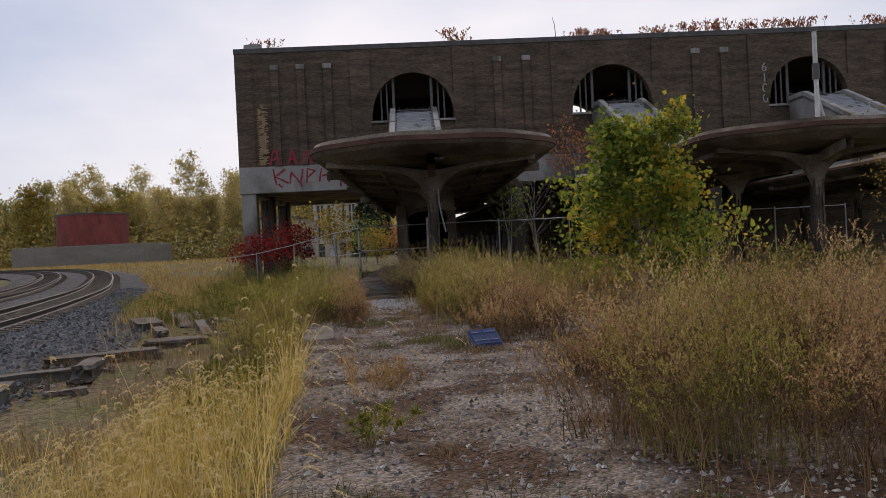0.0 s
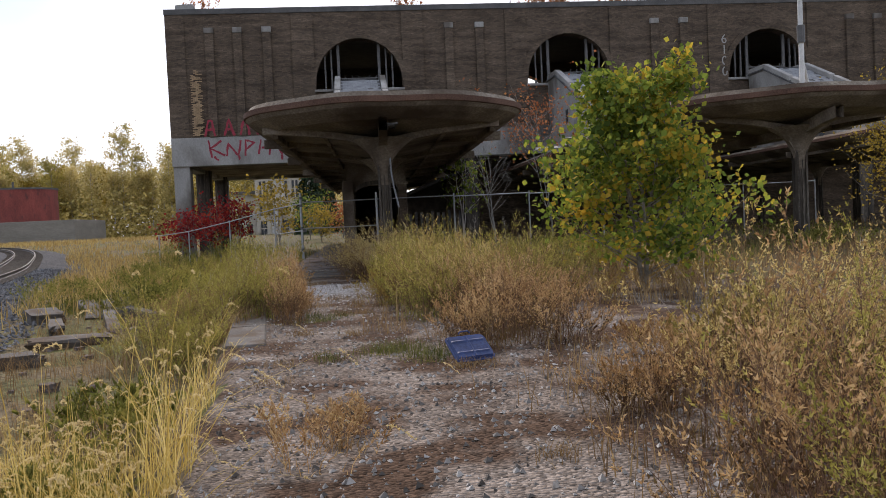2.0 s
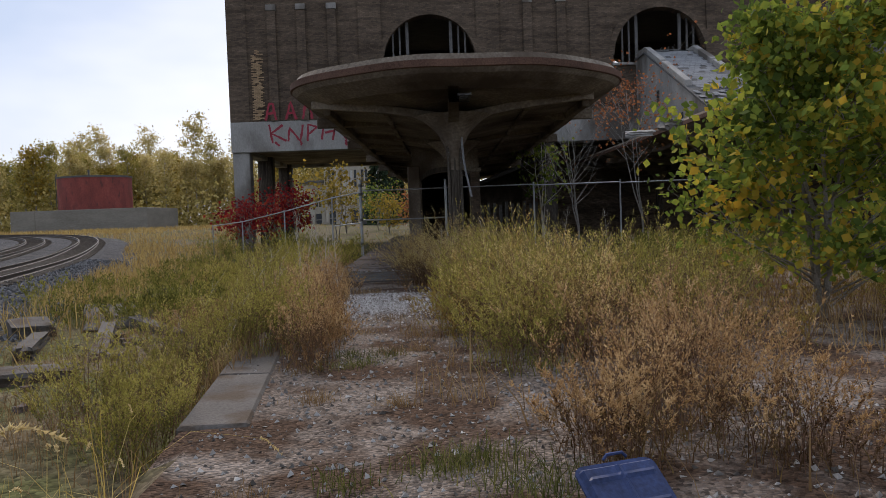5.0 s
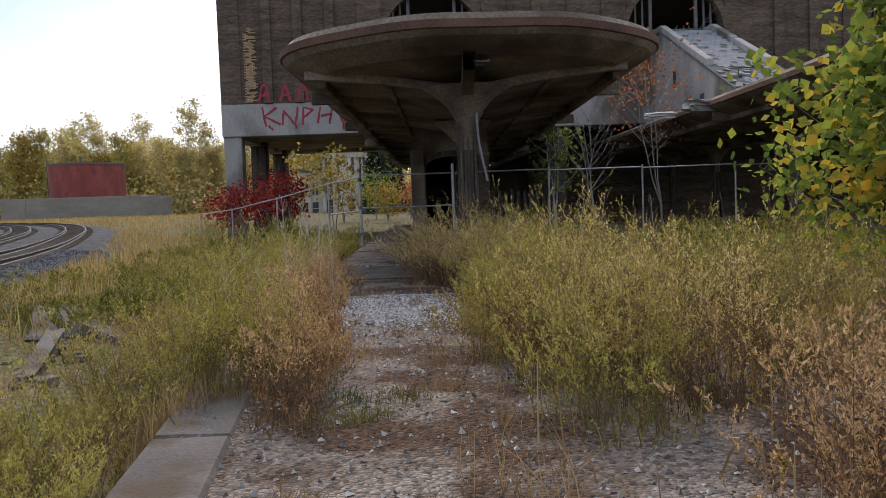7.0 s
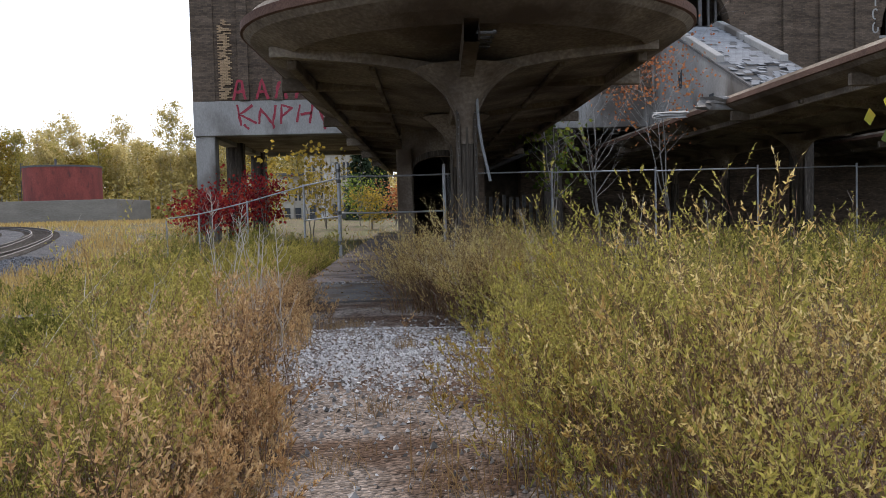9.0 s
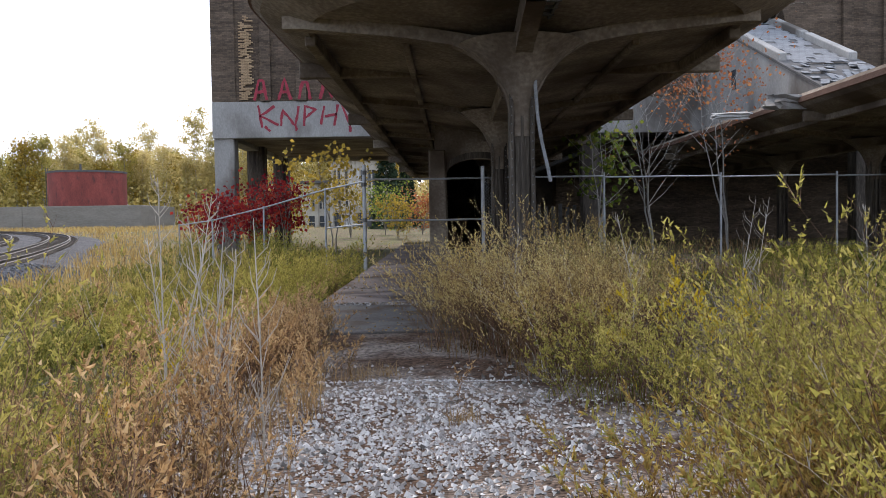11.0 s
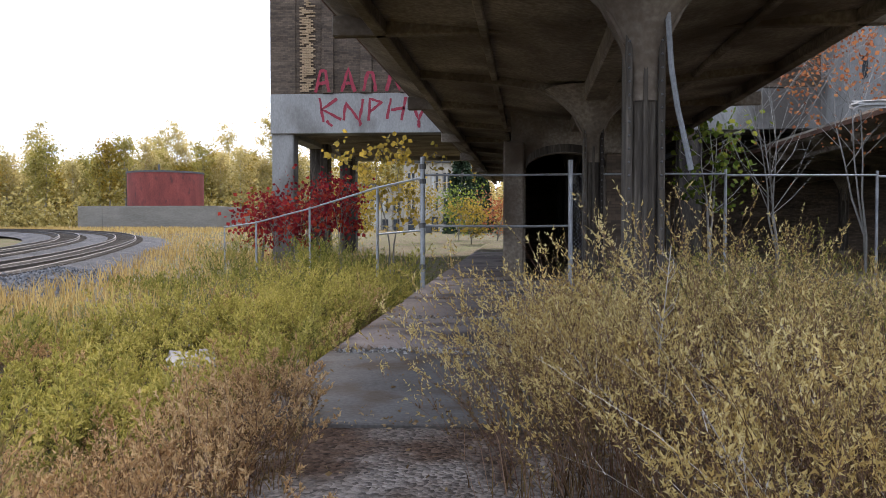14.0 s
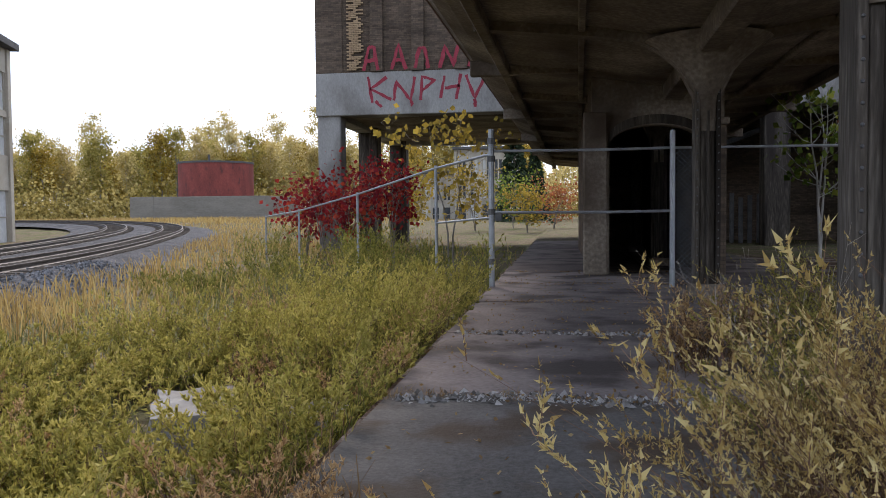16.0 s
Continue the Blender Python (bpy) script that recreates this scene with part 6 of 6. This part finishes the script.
# loose gravel on the path
pebbles = Sheaf()
n = 15000
gx, gy = rng.uniform(-1.5, 3.4, n), 2.4 + 20 * rng.random(n) ** 1.5
ok = (gx > edge_x(gy) + 0.1)
gx, gy = gx[ok], gy[ok]
n = len(gx)
size = 0.006 + 0.024 * rng.random(n) ** 2
corners = np.array([(1, 0, 0), (-0.5, 0.87, 0), (-0.5, -0.87, 0), (0, 0, 0.9)])
verts = np.stack([gx, gy, ground_z(gx, gy)], -1)[:, None, :] + (corners[None] + rng.normal(0, 0.22, (n, 4, 3))) * size[:, None, None]
k = np.arange(n)[:, None] * 4
faces = np.concatenate([k + np.array([[0, 1, 3]]), k + np.array([[1, 2, 3]]), k + np.array([[2, 0, 3]])], 0)
pebbles.add(verts, faces, 0)
M["pebble"] = material("pale loose pebbles", [(0.2, (0.09, 0.08, 0.07)), (0.8, (0.40, 0.38, 0.355))], 3, 30, island=0.4, bump=0.0)
pebbles.object("gravel", ("pebble",), "pale loose gravel scattered on the path", "gravel")

# loose ballast stones on the near shoulder of the track
stones = Sheaf()
n = 9000
by = 9 + 38 * rng.random(n) ** 1.3
bx = track_x(by) + rng.uniform(-0.6, 3.2, n)
bz = np.interp(bx - track_x(by), [-0.6, 1.0, 3.3], [-0.165, -0.165, -0.42])
size = rng.uniform(0.025, 0.06, n)
verts = np.stack([bx, by, bz], -1)[:, None, :] + (corners[None] + rng.normal(0, 0.22, (n, 4, 3))) * size[:, None, None]
k = np.arange(n)[:, None] * 4
stones.add(verts, np.concatenate([k + np.array([[0, 1, 3]]), k + np.array([[1, 2, 3]]), k + np.array([[2, 0, 3]])], 0), 0)
M["loose_ballast"] = material("loose grey ballast", [(0.2, (0.05, 0.05, 0.052)), (0.8, (0.21, 0.21, 0.215))], 3, 30, island=0.4, bump=0.0)
stones.object("ballast_stones", ("loose_ballast",), "loose grey crushed stones beside the track", "ballast")

# pale crushed limestone where the paving gives way to gravel
pale = Sheaf()
n = 9000
px, py = rng.normal(-0.3, 0.75, n), np.clip(rng.normal(19.9, 1.0, n), 16.5, 21.6)
ok = (px > edge_x(py) + 0.1) & (px < 1.6)
px, py = px[ok], py[ok]
n = len(px)
size = 0.007 + 0.018 * rng.random(n) ** 2
verts = np.stack([px, py, ground_z(px, py)], -1)[:, None, :] + (corners[None] + rng.normal(0, 0.22, (n, 4, 3))) * size[:, None, None]
k = np.arange(n)[:, None] * 4
pale.add(verts, np.concatenate([k + np.array([[0, 1, 3]]), k + np.array([[1, 2, 3]]), k + np.array([[2, 0, 3]])], 0), 0)
M["limestone"] = material("pale crushed limestone", [(0.2, (0.24, 0.22, 0.205)), (0.8, (0.58, 0.56, 0.535))], 3, 30, island=0.35, bump=0.0)
pale.object("limestone_gravel", ("limestone",), "pale crushed limestone gravel on the path", "gravel")

# crumbled edge and dirt along the paving's first joints
crumbs = Sheaf()
n = 1500
cx, cy = rng.uniform(-1.85, 0.6, n), np.where(rng.random(n) < 0.7, 27.42, 30.47) + rng.normal(0, 0.07, n)
cy += 0.05 * np.sin(cx * 5)
size = 0.008 + 0.03 * rng.random(n) ** 4
verts = np.stack([cx, cy, np.full(n, 0.016)], -1)[:, None, :] + (corners[None] + rng.normal(0, 0.22, (n, 4, 3))) * size[:, None, None]
k = np.arange(n)[:, None] * 4
crumbs.add(verts, np.concatenate([k + np.array([[0, 1, 3]]), k + np.array([[1, 2, 3]]), k + np.array([[2, 0, 3]])], 0), 0)
crumbs.object("rubble_crumbs", ("pebble",), "crumbled concrete and dirt along the paving joints", "rubble")

# fallen leaves and bits on the paving
litter = Sheaf()
n = 2600
lx, ly = rng.uniform(-1.8, 1.6, n), rng.uniform(23, 40, n)
near = rng.random(n) < 0.5
ly = np.where(near, 24.4 + 3.05 * np.round((ly - 24.4) / 3.05) + rng.normal(0, 0.09, n), ly)
litter.leaves(np.stack([lx, ly, np.full(n, 0.03)], -1), rng.normal(0, 1, (n, 3)) * np.array([1, 1, 0.15]), rng.uniform(0.015, 0.05, n), rng.uniform(0.005, 0.015, n), 0)
litter.object("leaf_litter", ("brown_grass",), "dry leaf litter scattered on the paving", "leaf litter")
